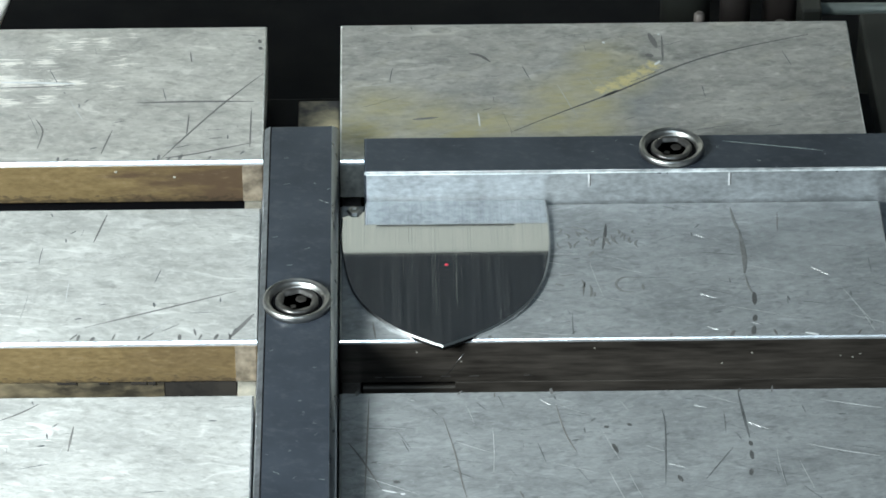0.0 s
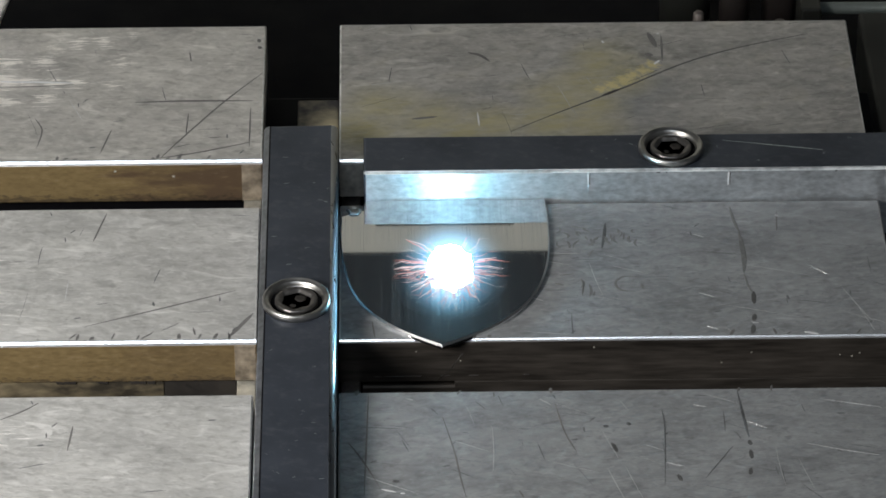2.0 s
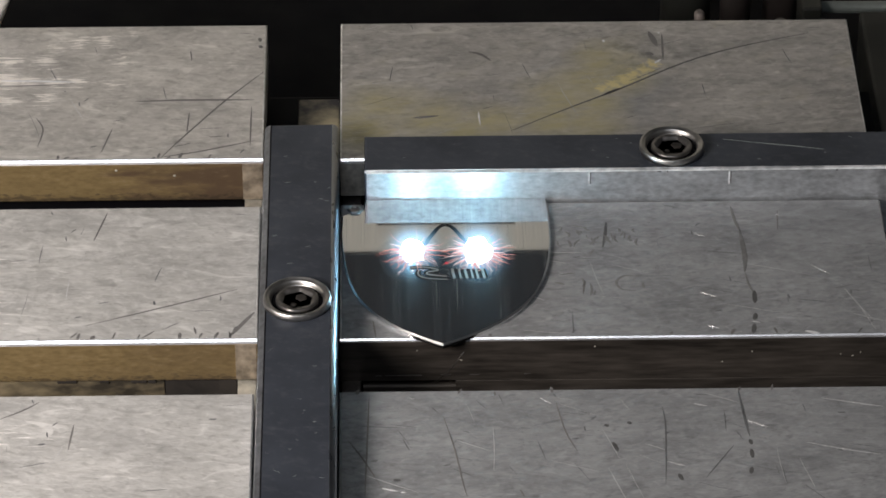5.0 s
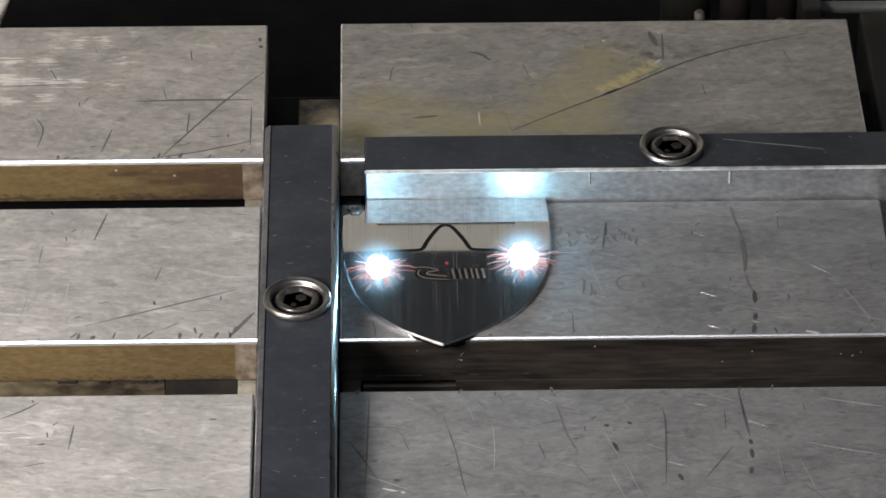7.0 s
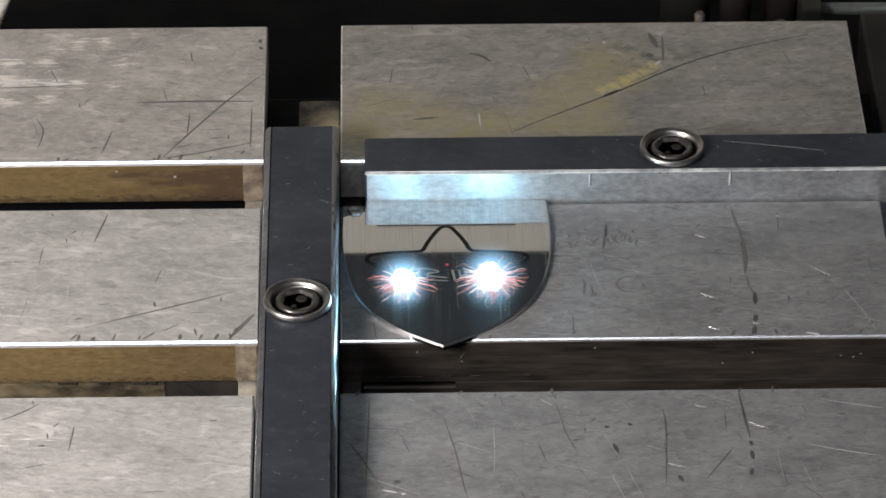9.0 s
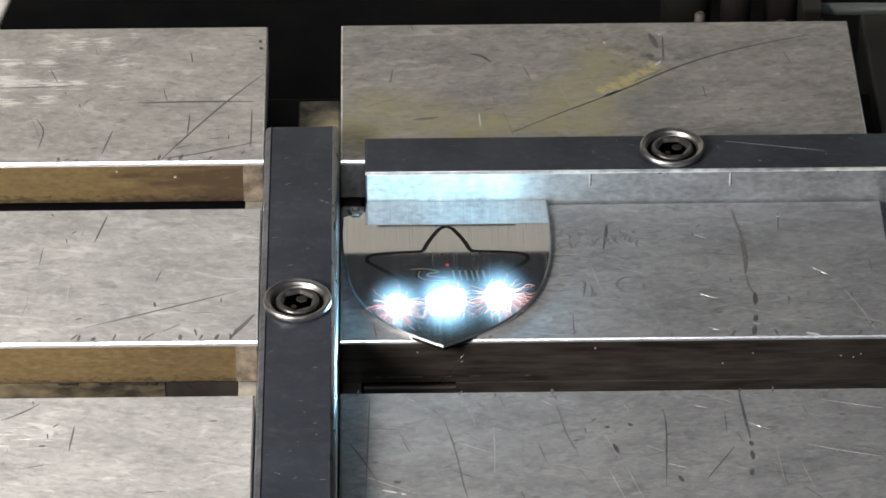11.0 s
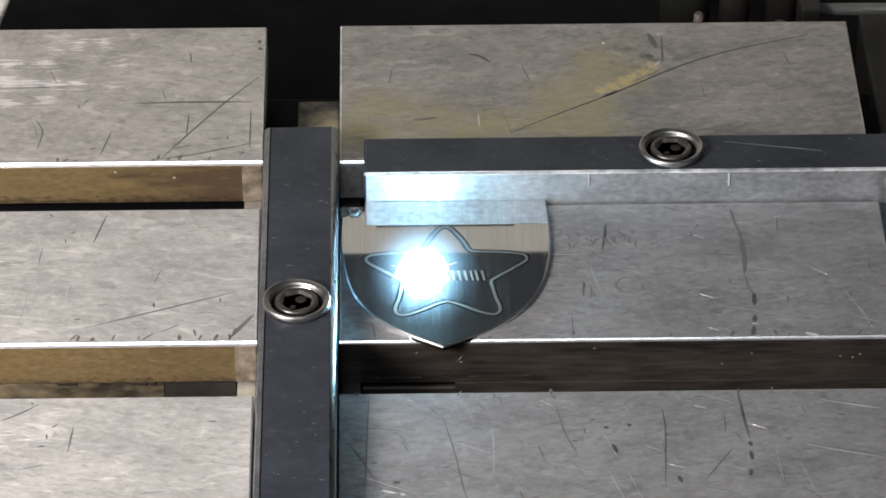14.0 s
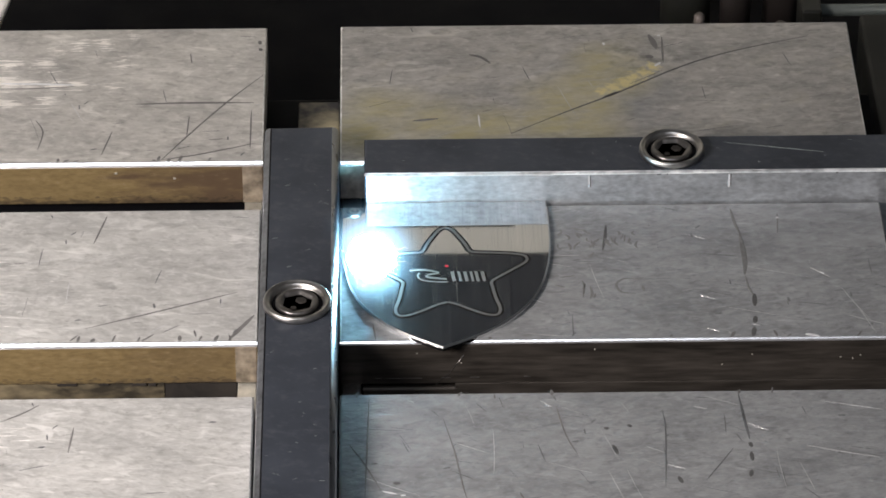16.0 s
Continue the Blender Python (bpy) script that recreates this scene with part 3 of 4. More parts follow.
def hairlines(key, seed, count, x0, x1, y0, y1, leanings, material, widest, longest=9):
    """Many fine scratches on one plate, too small to tell apart."""
    rnd = random.Random(seed)
    bm = bmesh.new()
    for _ in range(count):
        x, y, a = rnd.uniform(x0, x1), rnd.uniform(y0, y1), radians(rnd.choice(leanings) + rnd.uniform(-14, 14))
        length, w, bend = rnd.uniform(1.5, longest) ** 1.05, rnd.uniform(0.05, widest), rnd.uniform(-0.08, 0.08)
        line = []
        for k in range(5):
            t = k / 4
            px, py = x + length * t * math.cos(a + bend * t), y + length * t * math.sin(a + bend * t)
            line.append((min(max(px, x0), x1), min(max(py, y0), y1)))
        rows = []
        for k, q in enumerate(line):
            h = w / 2 * (0.2 if k in (0, 4) else 1)
            rows.append((bm.verts.new((q[0] + h * math.sin(a), q[1] - h * math.cos(a), 0.012)), bm.verts.new((q[0] - h * math.sin(a), q[1] + h * math.cos(a), 0.012))))
        for u, v in zip(rows, rows[1:]):
            bm.faces.new((u[0], v[0], v[1], u[1]))
    part("hairline_scoring", bm, material, PLATES[key], kind="stuff")


for key, x0, x1, y0, y1, lean, pale, dark in (
        ("far_left", -110, -39, 35, 85, (10, 15, 100), 12, 12), ("mid_left", -110, -39, -30, 15, (10, 30, 75), 10, 12), ("near_left", -110, -39, -100, -50, (20, 70, 5), 10, 12),
        ("far_right", -21, 91, 34, 85, (20, 8, 95), 22, 26), ("mid_right", -20, 91, -30, 15, (-12, -18, -8, -80), 26, 26), ("near_right", -20, 100, -100, -50, (-18, -24, -65, -75, 95), 30, 60)):
    hairlines(key, 11, pale, x0, x1, y0, y1, lean, HAIR_LIGHT, 0.2, 14 if key.endswith("right") else 9)
    hairlines(key, 23, dark, x0, x1, y0, y1, lean, HAIR_DARK, 0.24)


for key, count, x0, x1, y0, y1 in (("far_left", 9, -108, -39, 34, 60), ("mid_left", 10, -108, -39, -30, 14), ("near_left", 16, -108, -39, -100, -50), ("near_right", 16, -20, 90, -100, -50), ("mid_right", 12, 24, 90, -30, 14)):
    hairlines(key, 57, count, x0, x1, y0, y1, (15, 60, 100), HAIR_DARK, 0.5, 1.7)


def edge_nicks(key, y, x0, x1, count, seed):
    rnd = random.Random(seed)
    for _ in range(count):
        x, h, lean = rnd.uniform(x0, x1), rnd.uniform(0.5, 2.2), rnd.uniform(-0.6, 1.2)
        scratches(key, SCORED, rnd.uniform(0.3, 0.8), [(x, y), (x + lean, y + h)])


edge_nicks("mid_left", -30.3, -95, -41, 11, 2)
edge_nicks("far_left", 33.6, -95, -41, 8, 3)
edge_nicks("mid_right", -30.8, 8, 88, 6, 5)
edge_nicks("near_right", -49.4, -18, 86, 5, 6)


def lower_rail(key, x0, x1, y0, top, material, label):
    """The lower rail in a slot, set back a little under the plate's wall."""
    part("lower_rail", prism([(y0, -18), (y0, top - 0.4), (y0 + 0.25, top), (y0 + 4.9, top), (y0 + 4.9, -18)], x0, x1), material, PLATES[key], label)


CRUST = plain("metal_dust_crust", (0.13, 0.105, 0.062), 0.8, 0.2, 0.8, 0.45, 0.2, None, (0.5, 1, 1))
lower_rail("mid_left", -57.5, -42.6, -30.7, -10.0, TARRY, "rail end black with oily grime")
lower_rail("mid_left", -150, -57.3, -30.9, -9.82, CRUST, "rail caked with brown metal dust")
for x, w, h in ((-64, 3.2, 0.5), (-70.5, 2.0, 0.35), (-79, 4.0, 0.4), (-60.5, 1.6, 0.6)):
    part("grime_patch", box(x, x + w, -31.2, -30.6, -10.2 - h, -9.9, 0.1), TARRY, PLATES["mid_left"])
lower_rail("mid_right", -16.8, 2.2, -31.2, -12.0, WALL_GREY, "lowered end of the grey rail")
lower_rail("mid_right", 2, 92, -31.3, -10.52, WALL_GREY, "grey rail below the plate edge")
for x, z in ((56, -6.6), (62, -4.1), (80, -5.0), (82.5, -5.4), (84, -4.6), (-6, -3.0), (3, -5.5), (30, -2.4)):
    part("stuck_chip", box(x, x + 0.35, -31.62, -31.4, z, z + 0.3, 0.05), GRIMY, PLATES["mid_right"])
for x, z in ((-57.5, -4.0), (-70, -2.5)):
    part("stuck_chip", box(x, x + 0.6, 32.3, 32.7, z, z + 0.4, 0.1), GRIMY, PLATES["far_left"])


part("scratch", rod([(3.6, -31.5, -3.4), (1.2, -31.5, -7.4)], 0.07, 6), STEEL_DARK, PLATES["mid_right"])
part("scratch", rod([(1.2, -31.5, -7.4), (-2.0, -31.5, -11.0)], 0.09, 6), TARRY, PLATES["mid_right"])
rnd_wall = random.Random(8)
for k in range(9):
    x = rnd_wall.uniform(-15, 16)
    # Thin slivers modelled in place of the highlight along the ledge.
    part("bright_lip", box(x, x + rnd_wall.uniform(0.8, 3.2), -31.66, -31.45, -9.15 + 0.006 * x, -9.03 + 0.006 * x, 0.04), STEEL_DARK, PLATES["mid_right"])


# ---- stops ----
def stop_bar():
    t = thing("fence_bar", "black oxide steel fence bar with bare ground front face", "fence bar")
    prof = [(16.45, -9.2), (16.45, 7.35), (17.0, 7.9), (29.4, 7.9), (30.0, 7.3), (30.0, -9.2)]
    bm = prism(prof, -16.3, 180, "X", (1, 2, 0, 0, 0, 0))
    end = [e for e in bm.edges if all(v.co.x < -16 for v in e.verts) and e.calc_length() > 5]
    bmesh.ops.bevel(bm, geom=end, offset=0.45, segments=2, profile=0.5, affect="EDGES")
    part("bar", bm, (BLACK, GROUND, WORN_END), t)
    rnd = random.Random(12)
    for _ in range(14):
        x = rnd.uniform(10, 95)
        part("edge_nick", box(x, x + rnd.uniform(0.2, 1.8), 16.42, 16.42 + rnd.uniform(0.15, 0.4), 6.9, 7.32, 0.08), GROUND, t)
    for _ in range(9):
        x, y = rnd.uniform(-12, 90), rnd.uniform(19, 28)
        part("nick", ribbon([(x, y), (x + rnd.uniform(0.3, 1.0), y + rnd.uniform(-0.4, 0.4))], rnd.uniform(0.2, 0.4), 7.9, 0.03, taper=True), GREY_ROD, t)
    for x in (31, 60.6, 94):
        part("scribed_line", box(x - 0.18, x + 0.18, 16.36, 16.55, 3.9, 7.2, 0), SCORED_LIGHT, t)
        part("scribed_line", box(x + 0.2, x + 0.42, 16.38, 16.55, 4.2, 7.1, 0), SCORED, t)
    for x, w in ((45.2, 1.1), (47.3, 0.4), (83.0, 0.6)):
        part("nick", box(x, x + w, 16.41, 16.95, 7.0, 7.4, 0.15), PENCIL, t)
    part("scratch", ribbon([(60, 27.2), (75, 24.4), (81, 23.2)], 0.22, 7.9, 0.03, taper=True), GREY_ROD, t)
    return t


def side_bar():
    t = thing("stop_bar", "black oxide steel stop bar with worn chamfered edges", "stop bar")
    r = 1.45
    arc = [(-21.75 - r + r * math.sin(q), 7.0 - r + r * math.cos(q)) for q in (radians(5.625 * i) for i in range(17))]
    prof = [(-37.6, -17.9), (-37.6, 6.1), (-37.3, 6.45), (-36.35, 6.95), (-36.2, 6.72), (-36.05, 7.0)] + arc + [(-21.75, -17.9)]
    bm = prism(prof, -150, 35.6, "Y", (1, 1, 1, 3, 3, 0) + (2,) * 16 + (0, 0))
    end = [e for e in bm.edges if all(v.co.y > 35.5 and v.co.z > 6.4 for v in e.verts) and max(v.co.x for v in e.verts) - min(v.co.x for v in e.verts) > 3]
    end += [e for e in bm.edges if all(v.co.y > 35.5 for v in e.verts) and abs(e.verts[0].co.z - e.verts[1].co.z) > 10]
    bmesh.ops.bevel(bm, geom=end, offset=0.8, segments=3, profile=0.5, affect="EDGES")
    for f in bm.faces:
        f.smooth = f.material_index == 2
    part("bar", bm, (BLACK, WORN, EDGE, BLACK_AND_SHADE), t)
    rnd = random.Random(4)
    for x, y in [(-35.4, -5), (-24, 12), (-33, 14), (-26.5, -49), (-28.4, -63)] + [(rnd.uniform(-36, -23.5), rnd.uniform(-95, 33)) for _ in range(16)]:
        part("nick", ribbon([(x, y), (x + rnd.uniform(0.4, 1.2), y + rnd.uniform(-0.5, 0.5))], rnd.uniform(0.2, 0.45), 7.0, 0.03, taper=True), GREY_ROD, t)
    return t


def screw(x, y, z, turn):
    t = thing("socket_screw", "zinc-plated socket screw in a raised cup washer", "screw", "stop screws", at=(x, y, z))
    w = part("cup_washer", lathe([(6.85, 0), (6.9, 0.8), (6.75, 1.3), (6.5, 1.5), (6.25, 1.42), (6.1, 1.2), (5.95, 1.25), (5.6, 1.0), (5.3, 0.5), (5.25, 0.1)]), STEEL, t, "bright raised washer rim")
    # Washer and socket floors lie shallow; their black stands in for deep shade.
    part("washer_floor", lathe([(5.24, 0.1), (5.24, 0.14), (0.3, 0.14)], 32), BLACK_AND_SHADE, w)
    h = part("screw_head", lathe([(4.35, 0.15), (4.35, 0.7), (4.15, 0.95), (3.85, 1.0), (3.5, 0.9), (3.2, 0.2)], 48, 4), STEEL_DARK, t, "oily dark hexagon socket head")
    part("socket_floor", lathe([(3.2, 0.18), (3.15, 0.2), (0.3, 0.2)], 12), BLACK_AND_SHADE, h)
    for u, v, r in ((1.2, 0.8, 1.3), (-1.1, -1.0, 0.7)):
        c = part("packed_dirt", lathe([(r, 0.2), (r * 0.8, 0.3), (r * 0.4, 0.36), (r * 0.1, 0.3)], 6), TARRY, h)
        c.location = (u * MM, v * MM, 0)
    h.rotation_euler = (0, 0, radians(turn))
    return t


stop_bar()
side_bar()
screw(-29.9, -27.7, 7.0, 20)
screw(48.8, 23.9, 7.9, 5)
# Shiny scrap of debris, modelled with the shape of a small nut.
deb = thing("loose_nut", "small bright metal fragment in the slot beside the fence bar", "nut")
part("nut", lathe([(1.6, 0), (1.7, 0.2), (1.4, 0.55), (0.8, 0.6), (0.7, 0.2)], 24, 0), STEEL, deb)
deb.location = (-18.4 * MM, 12.2 * MM, 1.0 * MM)


# ---- steel shield and its engraving ----
def shield():
    t = thing("steel_shield", "mirror-polished brushed steel shield blank being engraved", "shield plate")
    half = [(22.0, 16.3), (22.25, 12.8), (22.5, 4), (22.25, -2), (21.6, -7.6), (20.3, -13.2), (18.2, -18.4), (15.0, -23.2), (10.5, -27.8), (5.5, -31.3), (-0.6, -34.7)]
    right = curve_through(half, 4)
    left = [(0.55 - 1.75 * min(max((-8 - y) / 26.7, 0), 1) - x * 0.972, y) for x, y in reversed(right[:-1]) if y < 10.4]
    out = right + left + [(-21.2, 10.6), (-16.6, 12.6), (-16.3, 16.3)]
    c = 0.35
    bm = bmesh.new()
    mid = Vector((0.6, -8, 0))
    rows = []
    for z, k in ((0.0, 0.0), (1.0 - c, 0.0), (1.0, c)):
        rows.append([bm.verts.new((x + (mid.x - x) * k / 22, y + (mid.y - y) * k / 22, z)) for x, y in out])
    n = len(out)
    for a, b in zip(rows, rows[1:]):
        for i in range(n):
            bm.faces.new((a[i], a[(i + 1) % n], b[(i + 1) % n], b[i])).material_index = 1
    bm.faces.new(rows[0])
    bm.faces.new(rows[-1])
    bmesh.ops.recalc_face_normals(bm, faces=bm.faces)
    part("blank", bm, (MIRROR, RIM), t)
    part("pilot_dot", lathe([(0.4, 1.0), (0.36, 1.03), (0.15, 1.04)], 12), PILOT, t, "red pilot laser dot")
    t.children[-1].location = (0.6 * MM, -6.9 * MM, 0)
    return t


SHIELD = shield()
MARKS = []          # engraved pieces and the second at which each is cut


def groove(points, when, again):
    """One cut stretch: a burnt line, then the wider line with a bright floor that the second pass leaves."""
    MARKS.append((part("engraved_line", ribbon(points, 0.95, 0, 0.02), BURNT, SHIELD), when))
    MARKS.append((part("engraved_edge", ribbon(points, 1.5, 0, 0.03), BURNT, SHIELD), again))
    MARKS.append((part("engraved_floor", ribbon(points, 0.72, 0, 0.05), FROSTED, SHIELD), again))


def star():
    top = [(0.6, 6.6), (1.7, 6.1), (2.9, 4.2), (4.5, 0.9), (5.5, -1.7), (7.0, -2.2), (10.5, -2.4), (14.5, -2.8), (16.9, -3.6), (17.2, -5.4), (15.0, -7.6),
           (11.6, -10.6), (9.8, -12.4), (9.9, -14.2), (10.5, -18.2), (11.3, -21.4), (10.9, -23.5), (9.2, -23.9), (6.0, -22.4), (2.6, -20.2), (0.6, -19.4)]
    fine = curve_through(top, 3)
    hours = [3.3, 3.5, 3.9, 4.3, 4.8, 5.2, 5.6, 6.0, 6.4, 7.0, 8.0, 8.9, 9.4, 10.2, 10.9, 11.6, 12.6, 12.5, 11.6, 10.6]
    for i, when in enumerate(hours):
        run = fine[3 * i:3 * i + 4]
        groove(run, when, 12.7 + 0.02 * i)
        groove([(1.1 - x * 0.985, y) for x, y in reversed(run)], when, 12.7 + 0.02 * i)


def emblem():
    """The maker's mark as plain strokes: a swoosh and five slanted bars."""
    def stroke(points, width, when):
        again = 13.3 + (when - 0.9) * 1.1
        MARKS.append((part("engraved_mark", ribbon(points, width + 0.7, 0, 0.02), BURNT, SHIELD), when))
        MARKS.append((part("engraved_core", ribbon(points, width * 0.8, 0, 0.03), TAN, SHIELD), when))
        MARKS.append((part("engraved_floor", ribbon(points, width, 0, 0.05), PALE_CUT, SHIELD), again))
    s = curve_through([(-7.0, -8.5), (-4.6, -8.2), (-2.2, -8.7), (-1.2, -9.4), (-3.2, -9.9), (-3.4, -10.7), (-1.2, -11.2), (0.6, -11.5)], 5)
    stroke(s[:13], 0.55, 0.9)
    stroke(s[12:25], 0.6, 1.3)
    stroke(s[24:], 0.7, 1.6)
    stroke(curve_through([(-5.0, -9.2), (-5.4, -10.4), (-4.4, -11.8), (-1.6, -12.4), (0.8, -12.5)], 4), 0.5, 1.4)
    for x, w, when in ((1.9, 0.8, 1.9), (3.25, 0.6, 2.2), (4.5, 0.75, 2.5), (5.75, 0.55, 2.7), (6.8, 0.7, 2.9), (8.1, 0.8, 3.1)):
        stroke([(x - 0.2, -8.9), (x, -10.5), (x + 0.25, -12.3)], w, when)


star()
emblem()


# ---- background things ----
def background():
    t = thing("guide_rod", "grey metal guide rod behind the table", "rod")
    part("rod", rod([(93.5, 153.2, -40), (150, 152.6, -40), (220, 152, -40)], 1.5), DIM_ROD, t)
    part("clamp", box(89.5, 94.5, 148, 160, -60, -37, 0.6), OLIVE, t)
    for x, w, y, h, m in ((63, 11, 170, -30, OLIVE), (75, 6, 166, -30, BROWN), (87, 7.5, 172, -30, BROWN), (84.6, 1.0, 149, -41, UMBER)):
        p = thing("machine_post", "dark oily post of the machine frame", "post", "posts behind the table")
        part("post", rod([(x, y, -60), (x, y, h)], w * 0.5 + 0.8), m, p)
    p = thing("frame_upright", "olive drab upright beside the table", "upright")
    part("upright", box(98, 150, 32, 108, -60, -12, 0.8), OLIVE, p)
    p = thing("screw_tip", "dull screw end behind the table plate", "screw")
    part("tip", lathe([(1.2, -3), (1.2, 0.9), (0.7, 1.5)], 16), UMBER, p)
    p.location = (59.2 * MM, 87.6 * MM, 0)
    h = thing("pale_hose", "pale plastic hose rising behind the table corner", "hose")
    pts = [(-107, 92, -60), (-105, 92, -12), (-103.0, 92, -3.3), (-100.4, 92, 3.3), (-96.8, 93, 12), (-90.8, 95, 25)]
    part("hose", rod(curve_through(pts, 8), 4.0, 20), PALE, h)


background()


# ---- moving: laser flashes and engraving ----
def flash(name, radius, streaks, reach, seed, label, hot):
    t = thing(name, label, "laser flash", "laser flashes")
    rnd = random.Random(seed)
    bm = bmesh.new()
    bmesh.ops.create_icosphere(bm, subdivisions=3, radius=radius)
    for v in bm.verts:
        v.co *= 1 + 0.28 * noise.noise(v.co * 0.8 + Vector((seed, 0, 0)))
        v.co.z *= 0.92
    for f in bm.faces:
        f.smooth = True
    part("core", bm, hot, t, "white-hot core")
    # Stacked glowing layers that stand in for lens glare around the core.
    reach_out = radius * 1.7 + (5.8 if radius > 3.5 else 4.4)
    vapour = glare_halo("blue_glare", (0.34, 0.70, 1.0), 3.9 if radius > 3.5 else 2.7, reach_out)
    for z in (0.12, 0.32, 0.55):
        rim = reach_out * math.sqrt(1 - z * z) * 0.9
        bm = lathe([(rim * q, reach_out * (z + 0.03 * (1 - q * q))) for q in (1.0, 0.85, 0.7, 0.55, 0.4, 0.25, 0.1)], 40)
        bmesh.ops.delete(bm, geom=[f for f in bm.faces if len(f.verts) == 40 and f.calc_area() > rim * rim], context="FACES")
        part("vapour", bm, vapour, t, "thin glowing layer standing in for lens glare")
    for m, share in ((EMBER, 0.55), (EMBER_PALE, 0.45)):
        bm = bmesh.new()
        for _ in range(int(streaks * share)):
            a = rnd.gauss(-0.5 * math.pi, 1.15)
            d = Vector((math.cos(a), math.sin(a), rnd.uniform(0.02, 0.3))).normalized()
            r0 = radius * rnd.uniform(1.0, 1.25)
            r1 = r0 + reach * rnd.uniform(0.2, 1.0) ** 1.6
            w = rnd.uniform(0.035, 0.10)
            side = Vector((-d.y, d.x, 0)).normalized()
            rings = []
            for q, wide, kink in ((0.0, 1.0, 0.0), (0.4, 0.9, rnd.gauss(0, 0.04)), (0.72, 0.7, rnd.gauss(0, 0.08)), (1.0, 0.15, rnd.gauss(0, 0.13))):
                r = r0 + q * (r1 - r0)
                c = d * r + side * kink * (r1 - r0) - Vector((0, 0, 0.02 * (r - r0) ** 2))
                rings.append([bm.verts.new(c + o) for o in (-side * w * wide, side * w * wide, Vector((0, 0, 1.6 * w * wide)))])
            for u, v in zip(rings, rings[1:]):
                for i in range(3):
                    bm.faces.new((u[i], u[(i + 1) % 3], v[(i + 1) % 3], v[i]))
            bm.faces.new(rings[0][::-1])
            bm.faces.new(rings[-1])
        part("spark_streaks", bm, m, t, "thin glowing sparks", kind="stuff")
    return t


MAIN_A = [
    (0.4, -4.8, -6.7), (0.5, -5.0, -7.6), (0.6, -4.6, -7.2), (0.7, -3.9, -7.8), (0.8, -3.8, -7.8),
    (0.9, -4.3, -9.0), (1, -4.8, -9.0), (1.1, -4.5, -8.6), (1.2, -3.8, -9.8), (1.3, -2.7, -11.0),
    (1.4, -1.3, -11.0), (1.5, 0.3, -11.0), (1.6, 0.6, -9.3), (1.8, -0.4, -10.0), (2, 1.5, -8.2),
    (2.2, 3.5, -8.3), (2.5, 7.1, -8.8), (2.7, 6.3, -10.0), (2.8, 6.3, -10.0), (3, 6.6, -11.1),
    (3.1, 7.0, -10.5), (3.2, 0.1, 8.0), (3.3, 0.7, 6.4), (3.4, 0.5, 7.0), (3.5, 0.4, 4.5),
    (3.7, 0.6, 2.7),
]
MAIN_B = [
    (12.7, 9.2, -21.2), (12.8, -3.1, -16.9), (12.9, -13.8, -3.6), (13, 6.4, -19.8), (13.1, 8.1, 0.2),
    (13.2, -7.2, -7.3), (13.3, -5.0, -6.7), (13.5, -4.3, -6.8), (13.7, -4.0, -7.3), (14, -4.3, -9.1),
    (14.5, 0.3, -9.1), (15, 1.7, -7.6), (15.5, 6.9, -8.3), (15.7, 6.9, -9.1), (15.8, 7.5, -9.6),
    (15.9, -15.2, -2.5), (16, -14.9, -3.4),
]
LEFT_A = [
    (3.8, -1.9, 2.3), (3.9, -2.7, 2.1), (4, -3.3, 0.7), (4.2, -3.9, 0.1), (4.7, -4.8, -1.8),
    (5.5, -10.0, -2.7), (6, -13.7, -3.5), (6.2, -15.1, -4.6),
]
LEFT_B = [
    (7, -13.5, -8.0), (7.1, -13.1, -7.6), (7.2, -12.7, -8.1),
]
LEFT_C = [
    (7.4, -12.4, -8.6), (7.4, -12.4, -8.6),
]
LEFT_D = [
    (7.6, -11.8, -8.6), (7.8, -11.1, -9.6), (7.9, -10.9, -10.0),
]
LEFT_E = [
    (8.1, -10.4, -10.6), (8.2, -10.2, -10.8),
]
LEFT_F = [
    (8.5, -8.8, -11.2), (8.7, -8.3, -12.1), (8.9, -8.5, -12.6), (9, -8.4, -12.5), (9.2, -8.7, -13.3),
    (10.2, -9.7, -17.7), (11.3, -10.0, -21.3), (11.5, -10.4, -20.7), (11.9, -10.8, -21.5), (12, -10.6, -22.0),
    (12.2, -11.0, -22.2), (12.4, -9.2, -22.3), (12.5, -8.7, -22.4), (12.6, -8.3, -22.6),
]
RIGHT_A = [
    (3.8, 2.9, 2.2), (3.9, 4.0, 2.0), (4, 4.0, 1.2), (4.2, 3.9, 0.6), (4.7, 5.6, -2.0),
    (5.5, 10.7, -2.9), (6, 14.9, -3.2), (6.3, 16.3, -3.0), (6.5, 16.3, -3.2), (6.7, 16.5, -3.8),
    (6.8, 16.8, -4.2), (7, 16.5, -4.8),
]
RIGHT_B = [
    (7.2, 15.7, -5.9), (7.3, 15.6, -5.8),
]
RIGHT_C = [
    (7.5, 15.1, -6.7), (7.6, 15.0, -6.7), (7.8, 14.6, -7.3), (8, 13.4, -7.8), (8.1, 13.4, -7.8),
    (8.3, 12.3, -8.8), (8.5, 11.4, -9.4), (8.7, 10.7, -9.9), (8.9, 9.9, -11.0), (9, 9.5, -11.3),
    (9.2, 9.5, -11.3), (10.2, 10.5, -15.1), (11.3, 11.1, -19.0), (11.5, 10.8, -19.7), (11.7, 10.9, -19.6),
    (11.9, 10.9, -20.1), (12, 11.1, -20.7), (12.5, 11.8, -21.6), (12.6, 11.8, -21.6),
]
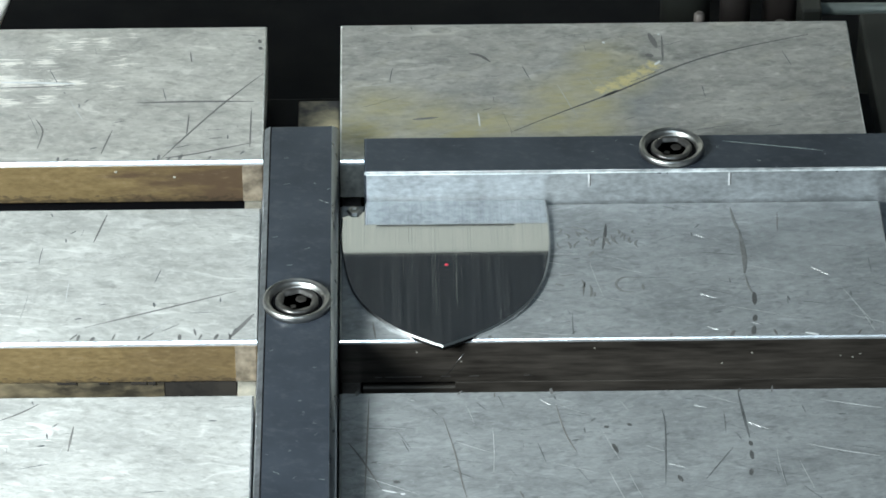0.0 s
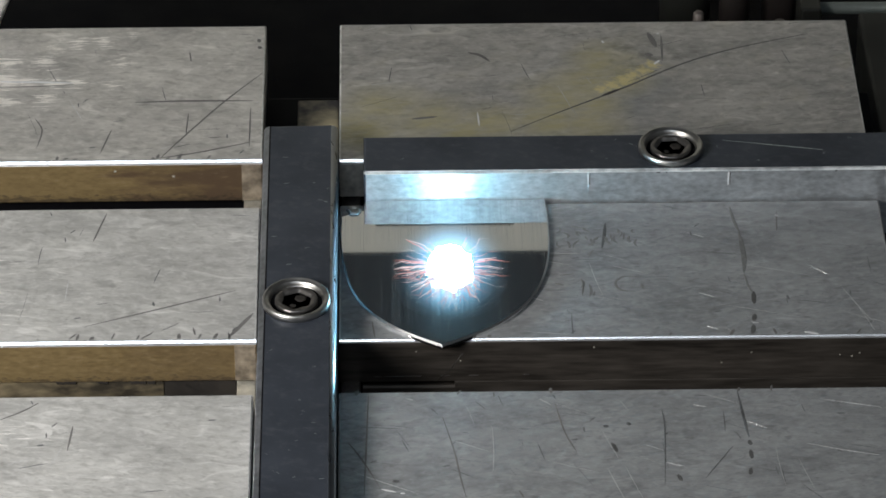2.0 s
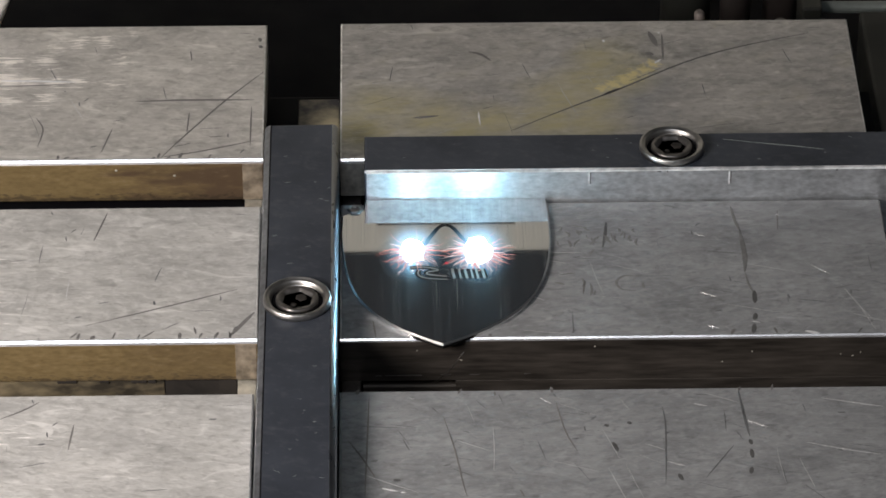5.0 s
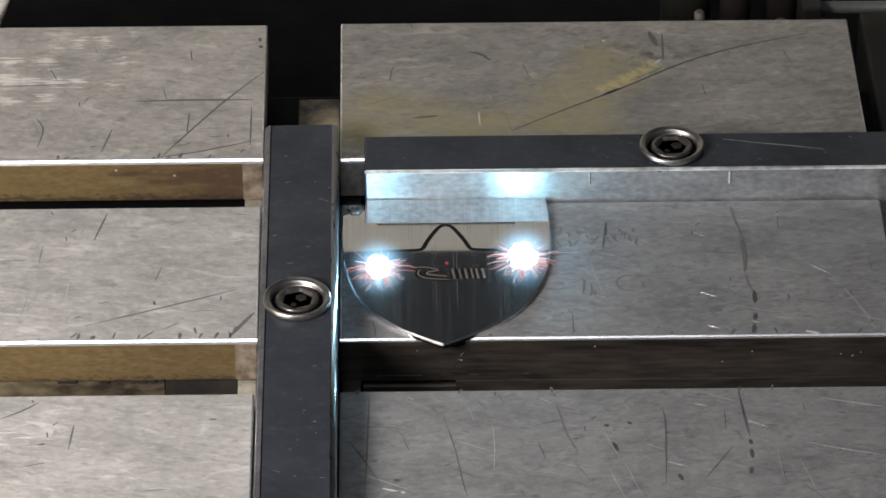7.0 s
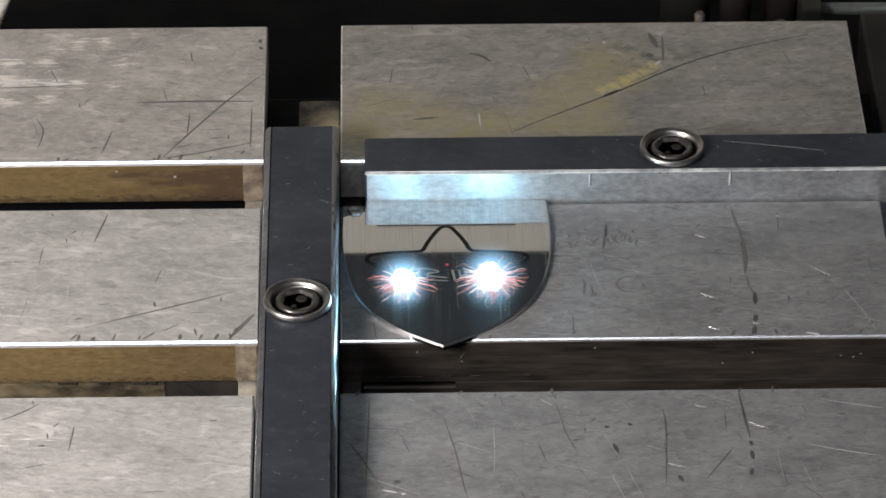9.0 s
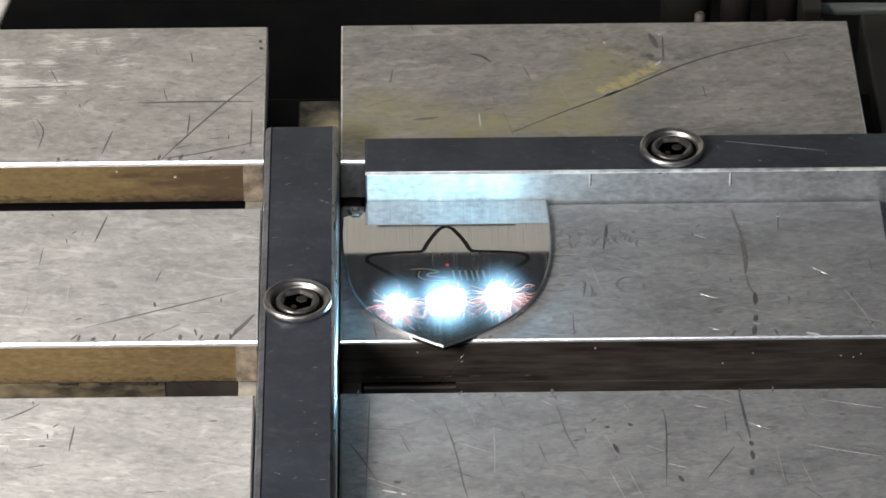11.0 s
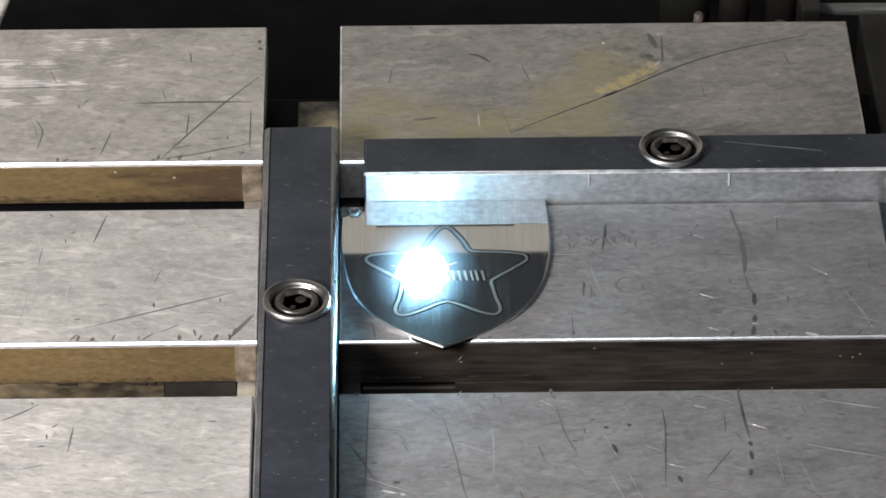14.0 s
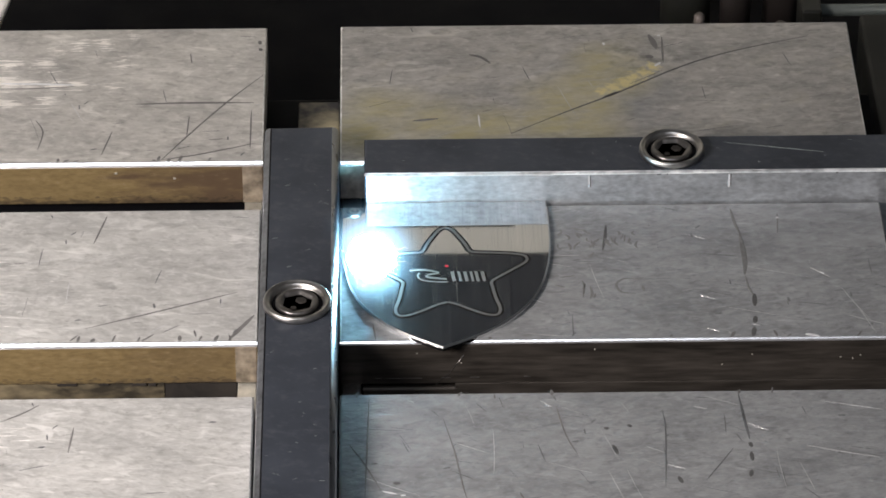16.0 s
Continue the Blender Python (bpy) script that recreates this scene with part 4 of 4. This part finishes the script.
INNER_L = [
    (10.4, -0.4, -19.2), (11.3, -2.5, -20.1), (11.4, -3.5, -20.0), (11.5, -4.1, -20.2), (11.7, -4.8, -20.1),
    (11.9, -5.4, -21.2), (12, -5.6, -22.1), (12.2, -6.1, -22.2), (12.4, -7.7, -22.7), (12.5, -8.3, -22.8),
    (12.6, -9.2, -22.8),
]
INNER_R = [
    (10.4, 0.8, -19.2), (11.3, 3.0, -19.6), (11.4, 3.6, -19.6), (11.5, 3.6, -19.6), (11.7, 4.2, -19.5),
    (11.9, 4.8, -20.6), (12, 4.7, -21.2), (12.4, 5.8, -21.4), (12.5, 6.7, -21.5), (12.6, 7.4, -21.9),

]
EXTRA = [
    (1.5, -6.9, -7.8), (1.5, -6.9, -7.8),
]


# flights of the single sparks: from and to (seconds), from and to (mm), heading
STRAY_FLIGHTS = (
    ((1.47, 1.53, 4.4, -17.0, 5.4, -18.6, -58), (11.47, 11.53, 14.5, -19.5, 15.5, -19.0, 18)),
    ((2.97, 3.03, 16.0, -9.0, 17.5, -8.4, 12), (11.97, 12.03, 18.0, -20.0, 19.0, -20.2, -8)),
    ((1.77, 1.83, 8.0, -8.0, 9.2, -7.0, 40), (2.97, 3.03, 17.5, -14.6, 19.0, -14.8, 4)),
)


MAIN = flash("laser_flash", 4.7, 130, 7.5, 3, "large white-blue laser flash with short orange sparks", PLASMA)
SECOND = flash("laser_flash", 4.9, 12, 4.0, 21, "large white-blue laser flash with few sparks", PLASMA)
LEFT_FLASH = flash("laser_flash", 2.3, 85, 5.6, 5, "small white laser flash with orange sparks", PLASMA_SMALL)
RIGHT_FLASH = flash("laser_flash", 2.7, 90, 5.6, 8, "small bluish white laser flash with orange sparks", PLASMA_SMALL)
INNER_LEFT = flash("laser_flash", 2.7, 20, 4.5, 12, "small white laser flash beside its twin", PLASMA_FAINT)
INNER_RIGHT = flash("laser_flash", 2.7, 20, 4.5, 17, "small white laser flash near the shield tip", PLASMA_FAINT)


def stray_spark(seed):
    """One long spark on its own: a bent glowing thread with a brighter tip."""
    t = thing("flying_spark", "single long orange spark thrown off by the laser", "spark", "flying sparks")
    rnd = random.Random(seed)
    pts = [(q, rnd.uniform(-0.12, 0.12), 0.4 + 0.25 * q - 0.016 * q * q) for q in (0, 1.6, 3.2, 4.8, 6.4, 8.0)]
    part("thread", rod(pts, 0.055, 6), EMBER, t)
    part("tip", rod([(6.6, pts[4][1], 1.3), (7.4, pts[4][1], 1.3), (8.3, pts[5][1], 1.3)], 0.09, 6), EMBER_PALE, t, "pale hot tip")
    return t


STRAYS = [stray_spark(q) for q in (1, 2, 3)]


def burst(ob, seed, *runs):
    """Key a flash: it rests unlit inside the machine bed between its runs."""
    rnd = random.Random(seed)
    step = 1 / 30
    angle = 0.0
    first, last = runs[0][0], runs[-1][-1]
    rows = [(0.0, pose(first[1] * MM, first[2] * MM, -0.2))]
    for run in runs:
        rows.append((run[0][0] - step, pose(run[0][1] * MM, run[0][2] * MM, -0.2, 0, 0, angle)))
        for t, x, y in run:
            if t <= rows[-1][0]:
                t = rows[-1][0] + step
            angle = rnd.uniform(-38, 38)
            rows.append((t, pose(x * MM, y * MM, 1.2 * MM, 0, 0, angle)))
        end = rows[-1][0] + step
        if end < 16:
            rows.append((end, pose(run[-1][1] * MM, run[-1][2] * MM, -0.2, 0, 0, angle)))
    if rows[-1][0] < 16:
        rows.append((16.0, pose(last[1] * MM, last[2] * MM, -0.2, 0, 0, angle)))
    walk(ob, rows)


def motions():
    burst(MAIN, 1, MAIN_A, MAIN_B[:6])
    burst(SECOND, 6, MAIN_B[6:])
    burst(LEFT_FLASH, 2, EXTRA, LEFT_A, LEFT_B, LEFT_C, LEFT_D, LEFT_E, LEFT_F, [(12.97, -2.5, -20.5), (13.0, -2.5, -20.5)], [(13.17, -5.9, -22.4), (13.2, -5.9, -22.4)])
    burst(RIGHT_FLASH, 3, RIGHT_A, RIGHT_B, RIGHT_C, [(12.97, 13.0, -19.5), (13.0, 13.0, -19.5)], [(13.07, 12.0, -0.5), (13.1, 12.0, -0.5)])
    burst(INNER_LEFT, 4, [(0.5, -7.6, -7.2), (0.8, -6.4, -7.6), (1.2, -6.0, -9.6)], INNER_L, [(12.97, 2.0, -19.0), (13.0, 2.0, -19.0), (13.1, 4.0, 1.0)])
    burst(INNER_RIGHT, 5, [(0.5, -2.4, -7.8), (0.8, -1.4, -8.0), (1.2, -1.6, -9.9)], INNER_R, [(12.97, 10.0, -18.5), (13.0, 10.0, -18.5)])
    for ob, flights in zip(STRAYS, STRAY_FLIGHTS):
        rest = (0.0, 0.0, -0.2)
        rows = [(0.0, pose(*rest))]
        for t0, t1, x0, y0, x1, y1, turn in flights:
            rows += [(t0 - 1 / 30, pose(*rest)), (t0, pose(x0 * MM, y0 * MM, 1.6 * MM, 0, 0, turn)), (t1, pose(x1 * MM, y1 * MM, 1.6 * MM, 0, 0, turn)), (t1 + 1 / 30, pose(*rest))]
        walk(ob, rows + [(16.0, pose(*rest))])
    for ob, when in MARKS:
        low, high = pose(0, 0, 0.4 * MM), pose(0, 0, 1.0 * MM)
        walk(ob, [(0.0, low), (when - 0.1, low), (when, high), (16.0, high)])


motions()
